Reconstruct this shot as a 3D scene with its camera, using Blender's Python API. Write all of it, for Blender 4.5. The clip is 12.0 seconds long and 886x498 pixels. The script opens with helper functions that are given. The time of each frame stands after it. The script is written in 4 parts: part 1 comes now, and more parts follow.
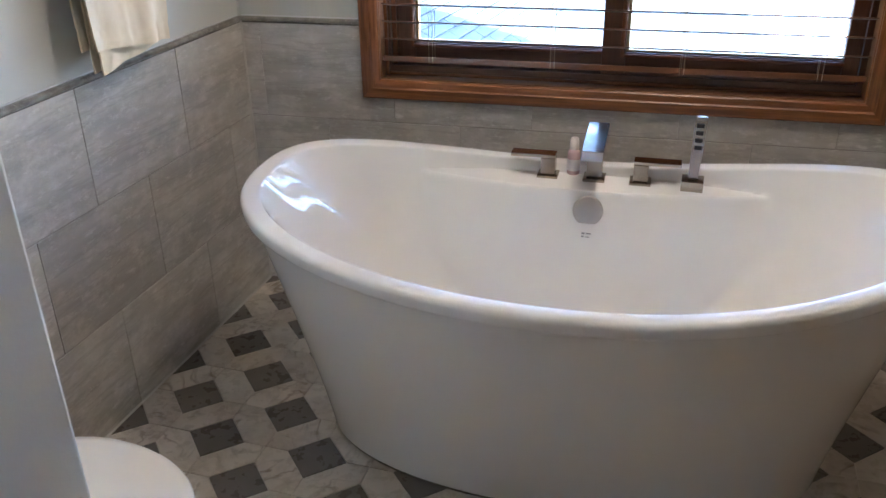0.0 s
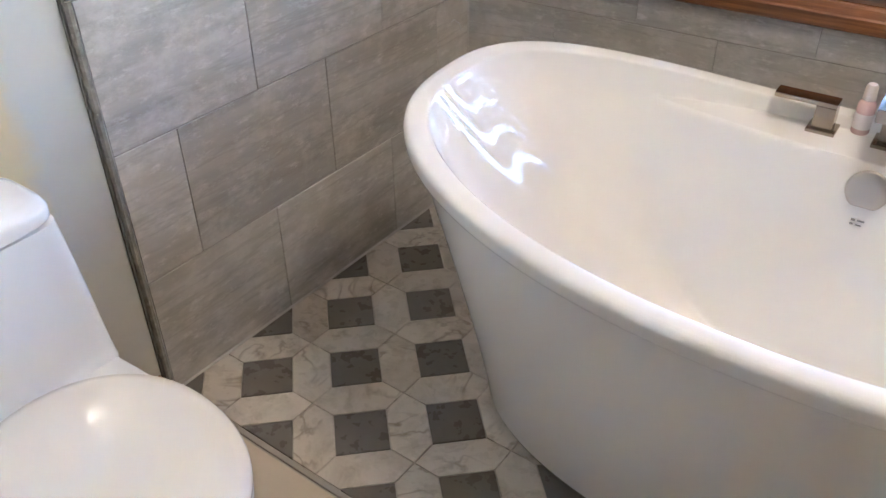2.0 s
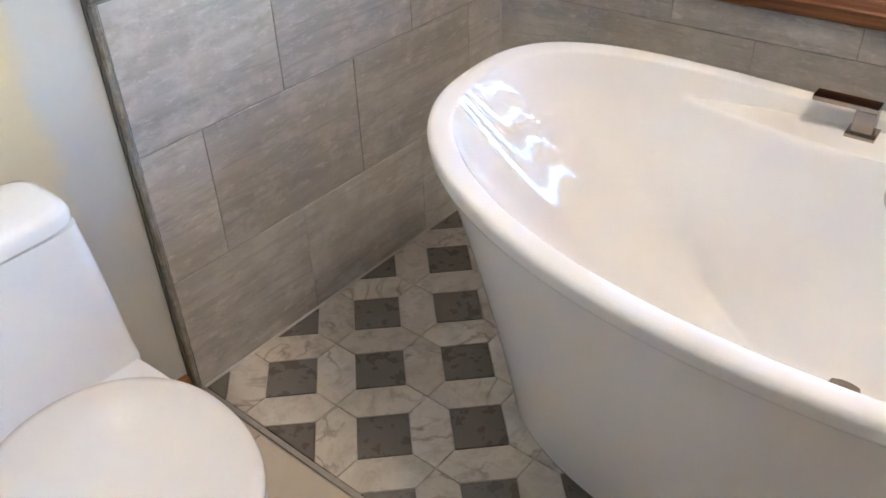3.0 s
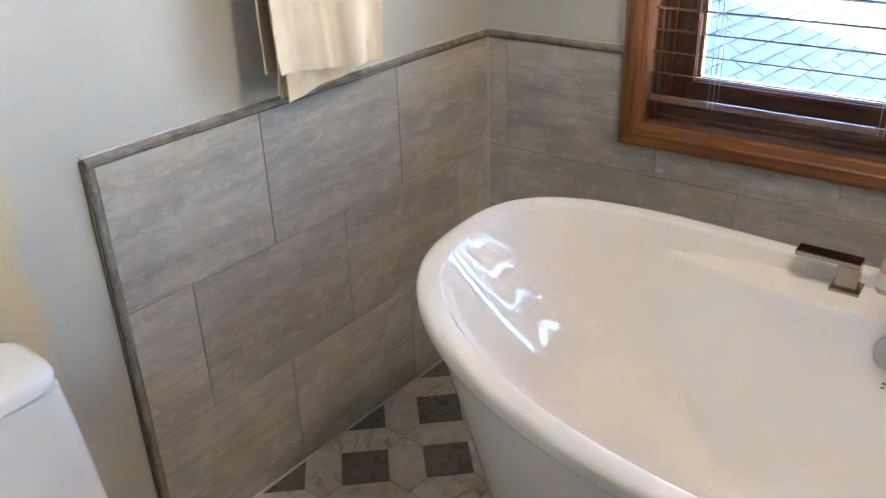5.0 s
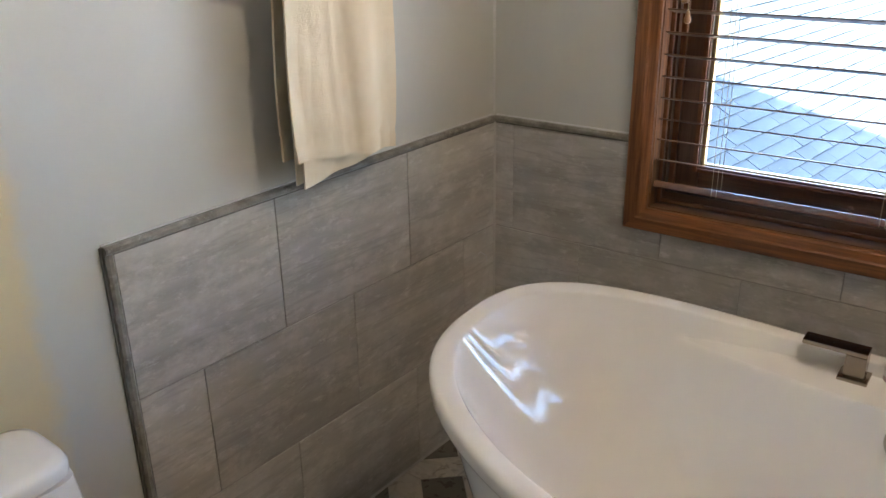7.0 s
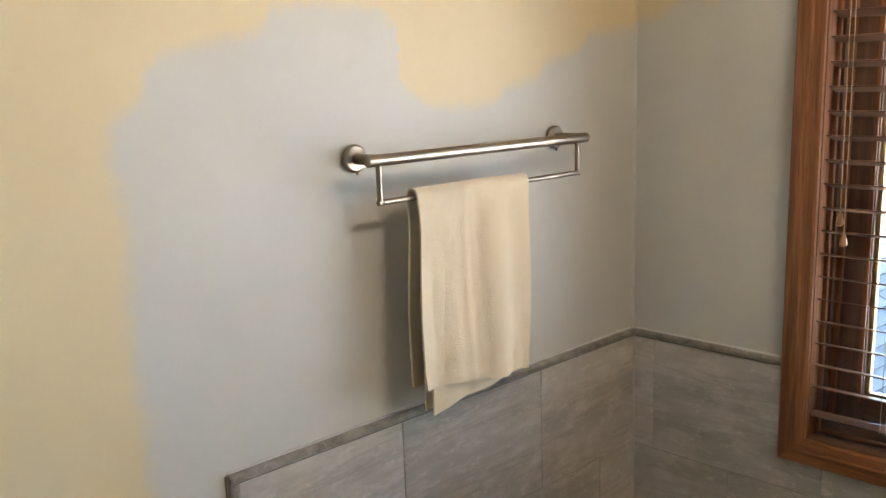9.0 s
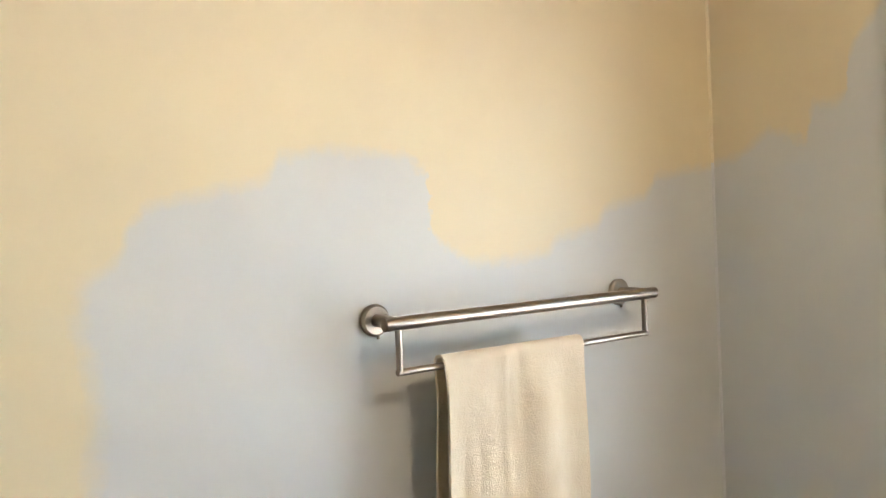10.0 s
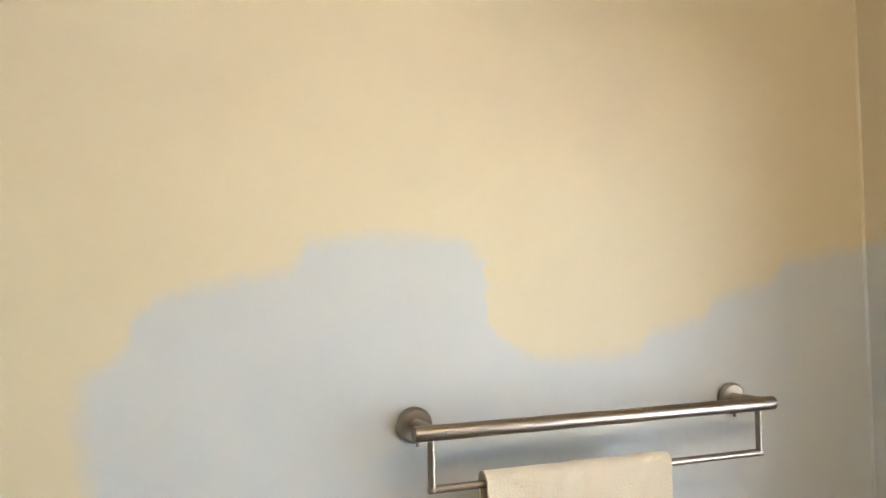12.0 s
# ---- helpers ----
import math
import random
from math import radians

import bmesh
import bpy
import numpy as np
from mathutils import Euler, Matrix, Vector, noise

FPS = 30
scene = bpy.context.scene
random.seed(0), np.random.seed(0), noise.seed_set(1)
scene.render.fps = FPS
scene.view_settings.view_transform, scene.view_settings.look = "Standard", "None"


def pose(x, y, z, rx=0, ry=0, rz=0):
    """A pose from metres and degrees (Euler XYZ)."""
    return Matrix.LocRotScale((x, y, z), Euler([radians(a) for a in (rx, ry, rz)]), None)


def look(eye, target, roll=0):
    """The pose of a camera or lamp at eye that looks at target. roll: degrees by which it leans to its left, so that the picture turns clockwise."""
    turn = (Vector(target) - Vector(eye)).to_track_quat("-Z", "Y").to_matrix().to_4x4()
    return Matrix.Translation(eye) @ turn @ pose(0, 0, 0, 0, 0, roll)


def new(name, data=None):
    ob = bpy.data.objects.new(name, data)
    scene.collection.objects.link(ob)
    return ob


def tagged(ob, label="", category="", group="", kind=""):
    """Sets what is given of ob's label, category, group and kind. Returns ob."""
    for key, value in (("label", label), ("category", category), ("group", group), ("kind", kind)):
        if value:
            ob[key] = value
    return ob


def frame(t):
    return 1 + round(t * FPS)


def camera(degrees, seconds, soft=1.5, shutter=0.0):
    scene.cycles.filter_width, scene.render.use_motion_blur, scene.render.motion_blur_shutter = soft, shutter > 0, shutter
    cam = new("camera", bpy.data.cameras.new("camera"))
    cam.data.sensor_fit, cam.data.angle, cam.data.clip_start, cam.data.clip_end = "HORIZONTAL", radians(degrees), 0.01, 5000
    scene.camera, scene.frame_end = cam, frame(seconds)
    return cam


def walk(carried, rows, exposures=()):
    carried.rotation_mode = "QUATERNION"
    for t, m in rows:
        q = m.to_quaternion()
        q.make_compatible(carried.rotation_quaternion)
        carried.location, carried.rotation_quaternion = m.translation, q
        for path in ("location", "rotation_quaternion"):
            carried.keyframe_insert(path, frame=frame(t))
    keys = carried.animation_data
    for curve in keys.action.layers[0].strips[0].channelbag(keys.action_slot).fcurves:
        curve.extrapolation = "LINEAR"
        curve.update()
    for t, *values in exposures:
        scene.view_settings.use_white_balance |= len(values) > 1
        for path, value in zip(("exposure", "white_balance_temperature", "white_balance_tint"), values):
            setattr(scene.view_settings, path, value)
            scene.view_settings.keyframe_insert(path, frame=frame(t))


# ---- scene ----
cam = camera(55.1, 12.0)
EXPOSURES = ((0, 4.92, 5460, 13), (1, 4.93, 5550, 14), (1.5, 5.15, 5560, 14), (2.5, 5.61, 5630, 14), (3.5, 5.41, 5660, 13), (5.5, 5.01, 5880, 12), (6.5, 4.7, 5970, 12), (8.5, 4.38, 6620, 13), (9.5, 4.9, 6260, 11), (11, 4.72, 6110, 10), (12, 4.73, 6020, 9))
PATH = [
    (0, (1.438, -2.44, 1.471), (0.897, -0.732, 0.581), -1.0),
    (0.5, (1.421, -2.286, 1.453), (0.672, -0.697, 0.497), -1.3),
    (1, (1.329, -2.131, 1.464), (0.494, -0.624, 0.448), -1.0),
    (1.5, (1.337, -2.014, 1.437), (0.413, -0.614, 0.349), -0.8),
    (2, (1.368, -1.941, 1.413), (0.383, -0.641, 0.254), -0.9),
    (2.5, (1.377, -1.917, 1.39), (0.349, -0.688, 0.192), -2.1),
    (3, (1.377, -1.893, 1.421), (0.322, -0.663, 0.249), -2.2),
    (3.5, (1.371, -1.868, 1.446), (0.264, -0.599, 0.367), -2.3),
    (5.5, (1.366, -1.875, 1.464), (0.224, -0.484, 0.593), -1.7),
    (6, (1.362, -1.88, 1.472), (0.207, -0.475, 0.64), -1.5),
    (6.5, (1.358, -1.884, 1.479), (0.199, -0.466, 0.675), -1.3),
    (8.5, (1.264, -1.941, 1.606), (0.002, -0.481, 1.081), -1.4),
    (9, (1.287, -1.826, 1.611), (-0.174, -0.518, 1.22), -2.0),
    (9.5, (1.296, -1.68, 1.637), (-0.321, -0.53, 1.389), -2.1),
    (10, (1.197, -1.585, 1.621), (-0.439, -0.436, 1.567), -2.6),
    (10.5, (1.174, -1.439, 1.687), (-0.489, -0.328, 1.671), -1.7),
    (11, (1.132, -1.332, 1.684), (-0.584, -0.306, 1.726), -0.6),
    (11.5, (1.134, -1.273, 1.704), (-0.648, -0.372, 1.811), -1.1),
    (12, (1.172, -1.296, 1.676), (-0.688, -0.565, 1.759), -1.2),
]
walk(cam, [(t, look(eye, target, roll)) for t, eye, target, roll in PATH], EXPOSURES)


# ---- world and lights ----
SUN_EL, SUN_AZ = radians(40), radians(165)
world = bpy.data.worlds.new("daylight")
scene.world = world
world.use_nodes = True
wn = world.node_tree
sky = wn.nodes.new("ShaderNodeTexSky")
sky.sky_type = "NISHITA"
sky.sun_disc = False
sky.sun_elevation, sky.sun_rotation = SUN_EL, SUN_AZ
wn.links.new(sky.outputs[0], wn.nodes["Background"].inputs[0])
wn.nodes["Background"].inputs[1].default_value = 0.15
SUN_DIR = Vector((math.sin(SUN_AZ) * math.cos(SUN_EL), math.cos(SUN_AZ) * math.cos(SUN_EL), math.sin(SUN_EL)))
sun_data = bpy.data.lights.new("sun", "SUN")
sun_data.energy, sun_data.angle, sun_data.color = 5.0, radians(0.5), (1.0, 0.95, 0.88)
sun = new("sun", sun_data)
sun.matrix_world = look(tuple(SUN_DIR * 20), (0, 0, 0))


# ---- materials ----
def mat(name, color, rough=0.5, metal=0.0, coat=0.0, spec=0.5):
    m = bpy.data.materials.new(name)
    m.use_nodes = True
    b = m.node_tree.nodes["Principled BSDF"]
    b.inputs["Base Color"].default_value = (*color, 1)
    b.inputs["Roughness"].default_value = rough
    b.inputs["Metallic"].default_value = metal
    b.inputs["Coat Weight"].default_value = coat
    b.inputs["Coat Roughness"].default_value = 0.04
    b.inputs["Specular IOR Level"].default_value = spec
    return m


class Nodes:
    """Short ways to add nodes to a material."""

    def __init__(self, m):
        self.t = m.node_tree
        self.b = self.t.nodes["Principled BSDF"]

    def add(self, kind, **values):
        n = self.t.nodes.new(kind)
        for k, v in values.items():
            if k == "operation":
                n.operation = v
            elif k == "noise_dimensions":
                n.noise_dimensions = v
        return n

    def link(self, a, b):
        self.t.links.new(a, b)

    def put(self, socket, v):
        if isinstance(v, (int, float)):
            socket.default_value = v
        elif isinstance(v, tuple):
            socket.default_value = v
        else:
            self.link(v, socket)

    def math(self, op, a, b=0.0, c=0.0):
        n = self.add("ShaderNodeMath", operation=op)
        for s, v in zip(n.inputs, (a, b, c)):
            self.put(s, v)
        return n.outputs[0]

    def coord(self):
        return self.add("ShaderNodeTexCoord").outputs["Object"]

    def split(self, v):
        n = self.add("ShaderNodeSeparateXYZ")
        self.link(v, n.inputs[0])
        return n.outputs

    def join(self, x, y, z):
        n = self.add("ShaderNodeCombineXYZ")
        for s, v in zip(n.inputs, (x, y, z)):
            self.put(s, v)
        return n.outputs[0]

    def rand(self):
        return self.add("ShaderNodeObjectInfo").outputs["Random"]

    def noise(self, v, scale, detail=3.0, rough=0.55, dist=0.0):
        n = self.add("ShaderNodeTexNoise")
        self.link(v, n.inputs["Vector"])
        n.inputs["Scale"].default_value, n.inputs["Detail"].default_value = scale, detail
        n.inputs["Roughness"].default_value, n.inputs["Distortion"].default_value = rough, dist
        return n.outputs["Fac"]

    def ramp(self, f, *stops):
        n = self.add("ShaderNodeValToRGB")
        self.put(n.inputs[0], f)
        el = n.color_ramp.elements
        while len(el) < len(stops):
            el.new(0.5)
        for e, (p, c) in zip(el, stops):
            e.position, e.color = p, ((*c, 1) if isinstance(c, tuple) else (c, c, c, 1))
        return n.outputs[0]

    def mix(self, f, a, b, blend="MIX"):
        n = self.add("ShaderNodeMix")
        n.data_type, n.blend_type = "RGBA", blend
        self.put(n.inputs[0], f)
        for s, v in ((n.inputs[6], a), (n.inputs[7], b)):
            self.put(s, (*v, 1) if isinstance(v, tuple) else v)
        return n.outputs[2]

    def color(self, v):
        self.link(v, self.b.inputs["Base Color"])

    def rough(self, v):
        self.link(v, self.b.inputs["Roughness"])

    def bump(self, h, strength, distance=0.001):
        n = self.add("ShaderNodeBump")
        n.inputs["Strength"].default_value, n.inputs["Distance"].default_value = strength, distance
        self.link(h, n.inputs["Height"])
        self.link(n.outputs[0], self.b.inputs["Normal"])


BEIGE, GREY = (0.62, 0.50, 0.335), (0.50, 0.50, 0.49)


def paint_material(name, axis, span, steps, left=-9.0):
    """Wall with new grey paint rolled up to an uneven line over the old beige. axis: 0 or 1, the wall's run; span: its start
    and length; steps: (place along the wall, height of the line); left: where the roller's soft side edge lies."""
    m = mat(name, BEIGE, 0.55)
    n = Nodes(m)
    co = n.coord()
    s = n.split(co)
    wob = n.math("MULTIPLY_ADD", n.noise(co, 9, 3), 0.05, -0.025)
    fine = n.math("MULTIPLY_ADD", n.noise(co, 45, 2), 0.03, -0.015)
    run = n.math("ADD", s[axis], n.math("ADD", wob, fine))
    f = n.math("DIVIDE", n.math("SUBTRACT", run, span[0]), span[1])
    h = n.ramp(f, *[((p - span[0]) / span[1], v / 2.5) for p, v in steps])
    dz = n.math("SUBTRACT", n.math("MULTIPLY", h, 2.5), n.math("ADD", s[2], fine))
    edge = n.math("MULTIPLY_ADD", dz, 34.0, 0.5)
    mask = n.add("ShaderNodeClamp")
    n.link(edge, mask.inputs[0])
    cover = n.ramp(n.noise(co, 3.0, 4, 0.6), (0.35, 0.92), (0.62, 1.0))
    side = n.add("ShaderNodeClamp")
    n.link(n.math("MULTIPLY_ADD", n.math("SUBTRACT", run, left), 28.0, 0.5), side.inputs[0])
    f2 = n.math("MULTIPLY", n.math("MULTIPLY", mask.outputs[0], side.outputs[0]), cover)
    old = n.mix(n.noise(co, 2.3, 4), (0.60, 0.508, 0.325), (0.65, 0.561, 0.371))
    smudge = n.ramp(n.noise(co, 1.7, 5, 0.6), (0.50, 0.0), (0.72, 0.55))
    old = n.mix(smudge, old, (0.545, 0.455, 0.315))
    fresh = n.mix(n.noise(co, 5.0, 4), (0.475, 0.482, 0.462), (0.55, 0.556, 0.532))
    n.color(n.mix(f2, old, fresh))
    n.bump(n.noise(co, 260, 3), 0.12)
    return m


M = {}
M["paint_a"] = paint_material("part_painted_plaster", 1, (-4.1, 4.2), (
    (-1.42, 1.55), (-1.320, 1.57), (-1.27, 1.60), (-1.25, 1.662), (-1.16, 1.685), (-1.052, 1.70), (-1.035, 1.738), (-0.94, 1.752),
    (-0.80, 1.742), (-0.768, 1.71), (-0.752, 1.60), (-0.70, 1.56), (-0.62, 1.552), (-0.485, 1.560), (-0.47, 1.587),
    (-0.36, 1.607), (-0.33, 1.643), (-0.20, 1.668), (-0.18, 1.706), (0.03, 1.73)), -1.328)
M["paint_b"] = paint_material("part_painted_plaster_window", 0, (-0.1, 3.0), (
    (-0.05, 1.73), (0.04, 1.74), (0.125, 1.79), (0.175, 1.782), (0.206, 1.758), (0.225, 1.833), (0.285, 1.833), (0.296, 1.91), (0.33, 1.96), (0.42, 2.1), (2.6, 2.1)))

m = M["plain_paint"] = mat("old_beige_paint", BEIGE, 0.55)
n = Nodes(m)
co = n.coord()
n.color(n.mix(n.noise(co, 2.3, 4), (0.60, 0.508, 0.325), (0.65, 0.561, 0.371)))
n.bump(n.noise(co, 260, 3), 0.12)

# for the unseen walls: dark brown chosen to weaken light bounced back
m = M["far_paint"] = mat("brown_paint", (0.30, 0.22, 0.15), 0.6)
n = Nodes(m)
co = n.coord()
n.color(n.mix(n.noise(co, 2.3, 4), (0.27, 0.195, 0.13), (0.32, 0.235, 0.16)))
n.bump(n.noise(co, 260, 3), 0.12)

m = M["grey_paint"] = mat("grey_paint", GREY, 0.5)
n = Nodes(m)
co = n.coord()
n.color(n.mix(n.noise(co, 3, 4), (0.50, 0.50, 0.49), (0.56, 0.56, 0.55)))
n.bump(n.noise(co, 260, 3), 0.12)

m = M["ceiling"] = mat("ceiling_paint", (0.75, 0.73, 0.69), 0.7)
n = Nodes(m)
co = n.coord()
n.color(n.mix(n.noise(co, 4, 4), (0.72, 0.70, 0.66), (0.78, 0.76, 0.72)))
n.bump(n.noise(co, 120, 4), 0.3, 0.002)

# wall tile: grey stone look with level streaks
m = M["wall_tile"] = mat("grey_stone_tile", (0.3, 0.29, 0.27), 0.34)
n = Nodes(m)
co = n.coord()
s = n.split(co)
r = n.rand()
run = n.math("ADD", s[0], s[1])
slope = n.math("MULTIPLY_ADD", r, 0.03, -0.015)
zz = n.math("ADD", s[2], n.math("MULTIPLY", run, slope))
off = n.math("MULTIPLY", r, 37.0)
v1 = n.join(n.math("MULTIPLY_ADD", run, 1.0, off), n.math("MULTIPLY", zz, 10.0), off)
v2 = n.join(n.math("MULTIPLY_ADD", run, 4.0, off), n.math("MULTIPLY", zz, 55.0), off)
v3 = n.join(n.math("ADD", run, off), zz, off)
streak = n.noise(v1, 1.3, 6, 0.62, 0.12)
finest = n.noise(v2, 1.0, 4, 0.6)
c = n.mix(n.ramp(streak, (0.30, 0.0), (0.70, 1.0)), (0.275, 0.260, 0.240), (0.42, 0.403, 0.377))
v6 = n.join(n.math("MULTIPLY_ADD", run, 7.0, off), n.math("MULTIPLY", zz, 11.0), off)
cloud = n.noise(v6, 1.2, 6, 0.7)
c = n.mix(n.ramp(cloud, (0.46, 0.0), (0.66, 0.62)), c, (0.53, 0.51, 0.48))
c = n.mix(n.ramp(finest, (0.45, 0.0), (0.78, 0.12)), c, (0.50, 0.485, 0.46))
v4 = n.join(n.math("MULTIPLY_ADD", run, 1.3, off), n.math("MULTIPLY", zz, 12.0), off)
crack = n.math("ABSOLUTE", n.math("SUBTRACT", n.noise(v4, 1.0, 5, 0.6, 0.1), 0.47))
c = n.mix(n.ramp(crack, (0.0, 0.34), (0.030, 0.0)), c, (0.21, 0.195, 0.175))
v5 = n.join(n.math("MULTIPLY_ADD", run, 14.0, off), n.math("MULTIPLY", zz, 34.0), off)
spots = n.ramp(n.noise(v5, 1.4, 6, 0.75), (0.55, 0.0), (0.70, 0.75))
c = n.mix(spots, c, (0.55, 0.535, 0.515))
tone = n.math("MULTIPLY_ADD", r, 0.22, 1.10)
c = n.mix(1.0, c, n.join(tone, tone, tone), "MULTIPLY")
n.color(c)
n.rough(n.ramp(streak, (0.3, 0.42), (0.7, 0.28)))
n.bump(cloud, 0.10, 0.0012)

m = M["pencil_stone"] = mat("olive_grey_stone", (0.22, 0.21, 0.18), 0.32)
n = Nodes(m)
co = n.coord()
c = n.mix(n.ramp(n.noise(co, 22, 5, 0.65), (0.35, 0.0), (0.66, 1.0)), (0.150, 0.142, 0.120), (0.285, 0.272, 0.240))
n.color(n.mix(n.ramp(n.noise(co, 95, 4, 0.7), (0.56, 0.0), (0.70, 0.6)), c, (0.40, 0.385, 0.35)))
n.bump(n.noise(co, 60, 4), 0.15, 0.0015)

m = M["grout"] = mat("grey_grout", (0.17, 0.16, 0.15), 0.85)
n = Nodes(m)
co = n.coord()
n.color(n.mix(n.noise(co, 60, 3), (0.25, 0.24, 0.222), (0.34, 0.325, 0.30)))
m = M["floor_grout"] = mat("floor_grout", (0.40, 0.36, 0.31), 0.85)
n = Nodes(m)
n.color(n.mix(n.noise(n.coord(), 40, 3), (0.44, 0.40, 0.345), (0.56, 0.51, 0.445)))


def stone(name, dark, light, vein, rough, vein_at, scale=1.0):
    m = mat(name, light, rough)
    n = Nodes(m)
    r = n.rand()
    co = n.add("ShaderNodeVectorMath", operation="ADD")
    n.link(n.coord(), co.inputs[0])
    o = n.math("MULTIPLY", r, 53.0)
    n.link(n.join(o, n.math("MULTIPLY", r, 91.0), o), co.inputs[1])
    v = co.outputs[0]
    c = n.mix(n.noise(v, 7 * scale, 5, 0.6, 0.8), dark, light)
    line = n.math("ABSOLUTE", n.math("SUBTRACT", n.noise(v, 4.2 * scale, 3, 0.5, 2.2), 0.5))
    where = n.ramp(n.noise(v, 6.0 * scale, 2), (0.48, 0.0), (0.62, 1.0))
    c = n.mix(n.math("MULTIPLY", n.ramp(line, (0.0, vein_at), (0.045, 0.0)), where), c, vein)
    patch = n.ramp(n.noise(v, 11 * scale, 6, 0.7, 0.6), (0.46, 0.0), (0.85, vein_at * 0.9))
    c = n.mix(patch, c, vein)
    t = n.math("MULTIPLY_ADD", r, 0.16, 0.90)
    n.color(n.mix(1.0, c, n.join(t, t, t), "MULTIPLY"))
    n.rough(n.ramp(n.noise(v, 30, 3), (0.3, rough * 0.75), (0.7, rough * 1.3)))
    n.bump(n.noise(v, 130, 3), 0.06)
    return m


M["marble"] = stone("cream_marble", (0.53, 0.48, 0.41), (0.70, 0.65, 0.575), (0.26, 0.215, 0.165), 0.30, 0.75)
M["dark_stone"] = stone("dark_grey_stone", (0.142, 0.127, 0.112), (0.180, 0.162, 0.145), (0.24, 0.22, 0.20), 0.30, 0.16, 1.6)
M["beige_tile"] = stone("beige_floor_tile", (0.54, 0.46, 0.36), (0.64, 0.56, 0.45), (0.48, 0.40, 0.30), 0.35, 0.2, 0.5)
M["threshold"] = stone("threshold_strip", (0.33, 0.30, 0.27), (0.46, 0.42, 0.38), (0.25, 0.22, 0.19), 0.35, 0.2, 2.0)


def acrylic(name, color, rough, coat):
    m = mat(name, color, rough, coat=coat)
    n = Nodes(m)
    co = n.coord()
    n.rough(n.ramp(n.noise(co, 14, 4), (0.35, rough * 0.7), (0.7, rough * 1.5)))
    n.bump(n.noise(co, 7, 1), 0.004, 0.001)
    return m


M["tub"] = acrylic("white_acrylic", (0.78, 0.775, 0.76), 0.035, 0.0)
M["china"] = acrylic("white_china", (0.78, 0.775, 0.76), 0.06, 0.5)
M["seat"] = acrylic("white_seat_plastic", (0.76, 0.715, 0.64), 0.07, 0.3)


def wood(name, dark, light, axis, rough=0.38, scale=1.0):
    m = mat(name, light, rough)
    n = Nodes(m)
    s = n.split(n.coord())
    k = [70.0 * scale] * 3
    k[axis] = 3.0
    o = n.math("MULTIPLY", n.rand(), 20.0)
    v = n.join(*[n.math("MULTIPLY_ADD", s[i], k[i], o) for i in range(3)])
    g = n.noise(v, 1.0, 5, 0.6, 0.4)
    k2 = [330.0 * scale] * 3
    k2[axis] = 9.0
    w = n.join(*[n.math("MULTIPLY_ADD", s[i], k2[i], o) for i in range(3)])
    c = n.mix(n.ramp(g, (0.32, 0.0), (0.68, 1.0)), dark, light)
    c = n.mix(n.ramp(n.noise(w, 1.0, 3), (0.52, 0.0), (0.66, 0.55)), c, dark)
    n.color(c)
    n.bump(g, 0.12)
    return m


OAK_D, OAK_L = (0.10, 0.033, 0.010), (0.31, 0.122, 0.038)
M["oak_x"] = wood("oak_level", OAK_D, OAK_L, 0)
M["oak_z"] = wood("oak_upright", OAK_D, OAK_L, 2)
M["oak_y"] = wood("oak_base", (0.22, 0.10, 0.04), (0.42, 0.21, 0.09), 1)
M["dark_x"] = wood("dark_wood_level", (0.085, 0.040, 0.020), (0.170, 0.082, 0.042), 0)
M["dark_z"] = wood("dark_wood_upright", (0.085, 0.040, 0.020), (0.170, 0.082, 0.042), 2)
M["rail"] = wood("brown_rail", (0.085, 0.036, 0.018), (0.165, 0.072, 0.036), 0, 0.14)
M["slat"] = wood("brown_slat", (0.12, 0.058, 0.032), (0.21, 0.105, 0.058), 0, 0.3)


def metal(name, color, rough):
    m = mat(name, color, rough, metal=1.0)
    n = Nodes(m)
    s = n.split(n.coord())
    v = n.join(n.math("MULTIPLY", s[0], 900.0), n.math("MULTIPLY", s[1], 900.0), n.math("MULTIPLY", s[2], 40.0))
    n.rough(n.ramp(n.noise(v, 1.0, 3), (0.3, rough * 0.95), (0.7, rough * 1.08)))
    return m


M["nickel"] = metal("brushed_nickel", (0.35, 0.30, 0.245), 0.22)
M["bar"] = metal("bar_nickel", (0.29, 0.245, 0.195), 0.33)
M["lever"] = metal("lever_nickel", (0.40, 0.34, 0.275), 0.09)
M["satin"] = metal("satin_nickel", (0.50, 0.47, 0.43), 0.38)
M["chrome"] = metal("polished_nickel", (0.44, 0.40, 0.36), 0.16)
M["gold"] = metal("brass_spacer", (0.42, 0.31, 0.15), 0.4)
M["black"] = mat("black_rubber", (0.02, 0.02, 0.02), 0.6)
M["mark"] = mat("grey_print", (0.22, 0.22, 0.23), 0.5)
M["caulk"] = mat("white_caulk", (0.6, 0.6, 0.61), 0.5)
M["corner_caulk"] = mat("grey_caulk", (0.50, 0.48, 0.455), 0.4)
# dark joints and sealant; also the painted shade of the crack under the tub
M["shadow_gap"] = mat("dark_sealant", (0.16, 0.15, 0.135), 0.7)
M["cord"] = mat("tan_cord", (0.50, 0.38, 0.24), 0.8)
M["tassel"] = mat("brown_wood_tassel", (0.30, 0.165, 0.075), 0.4)
M["pink"] = mat("pink_plastic", (0.66, 0.47, 0.45), 0.25)
M["cap"] = mat("frosted_cap", (0.75, 0.68, 0.62), 0.4)
M["rail"].node_tree.nodes["Principled BSDF"].inputs["Coat Weight"].default_value = 1.0
M["label"] = mat("white_label", (0.78, 0.74, 0.72), 0.5)

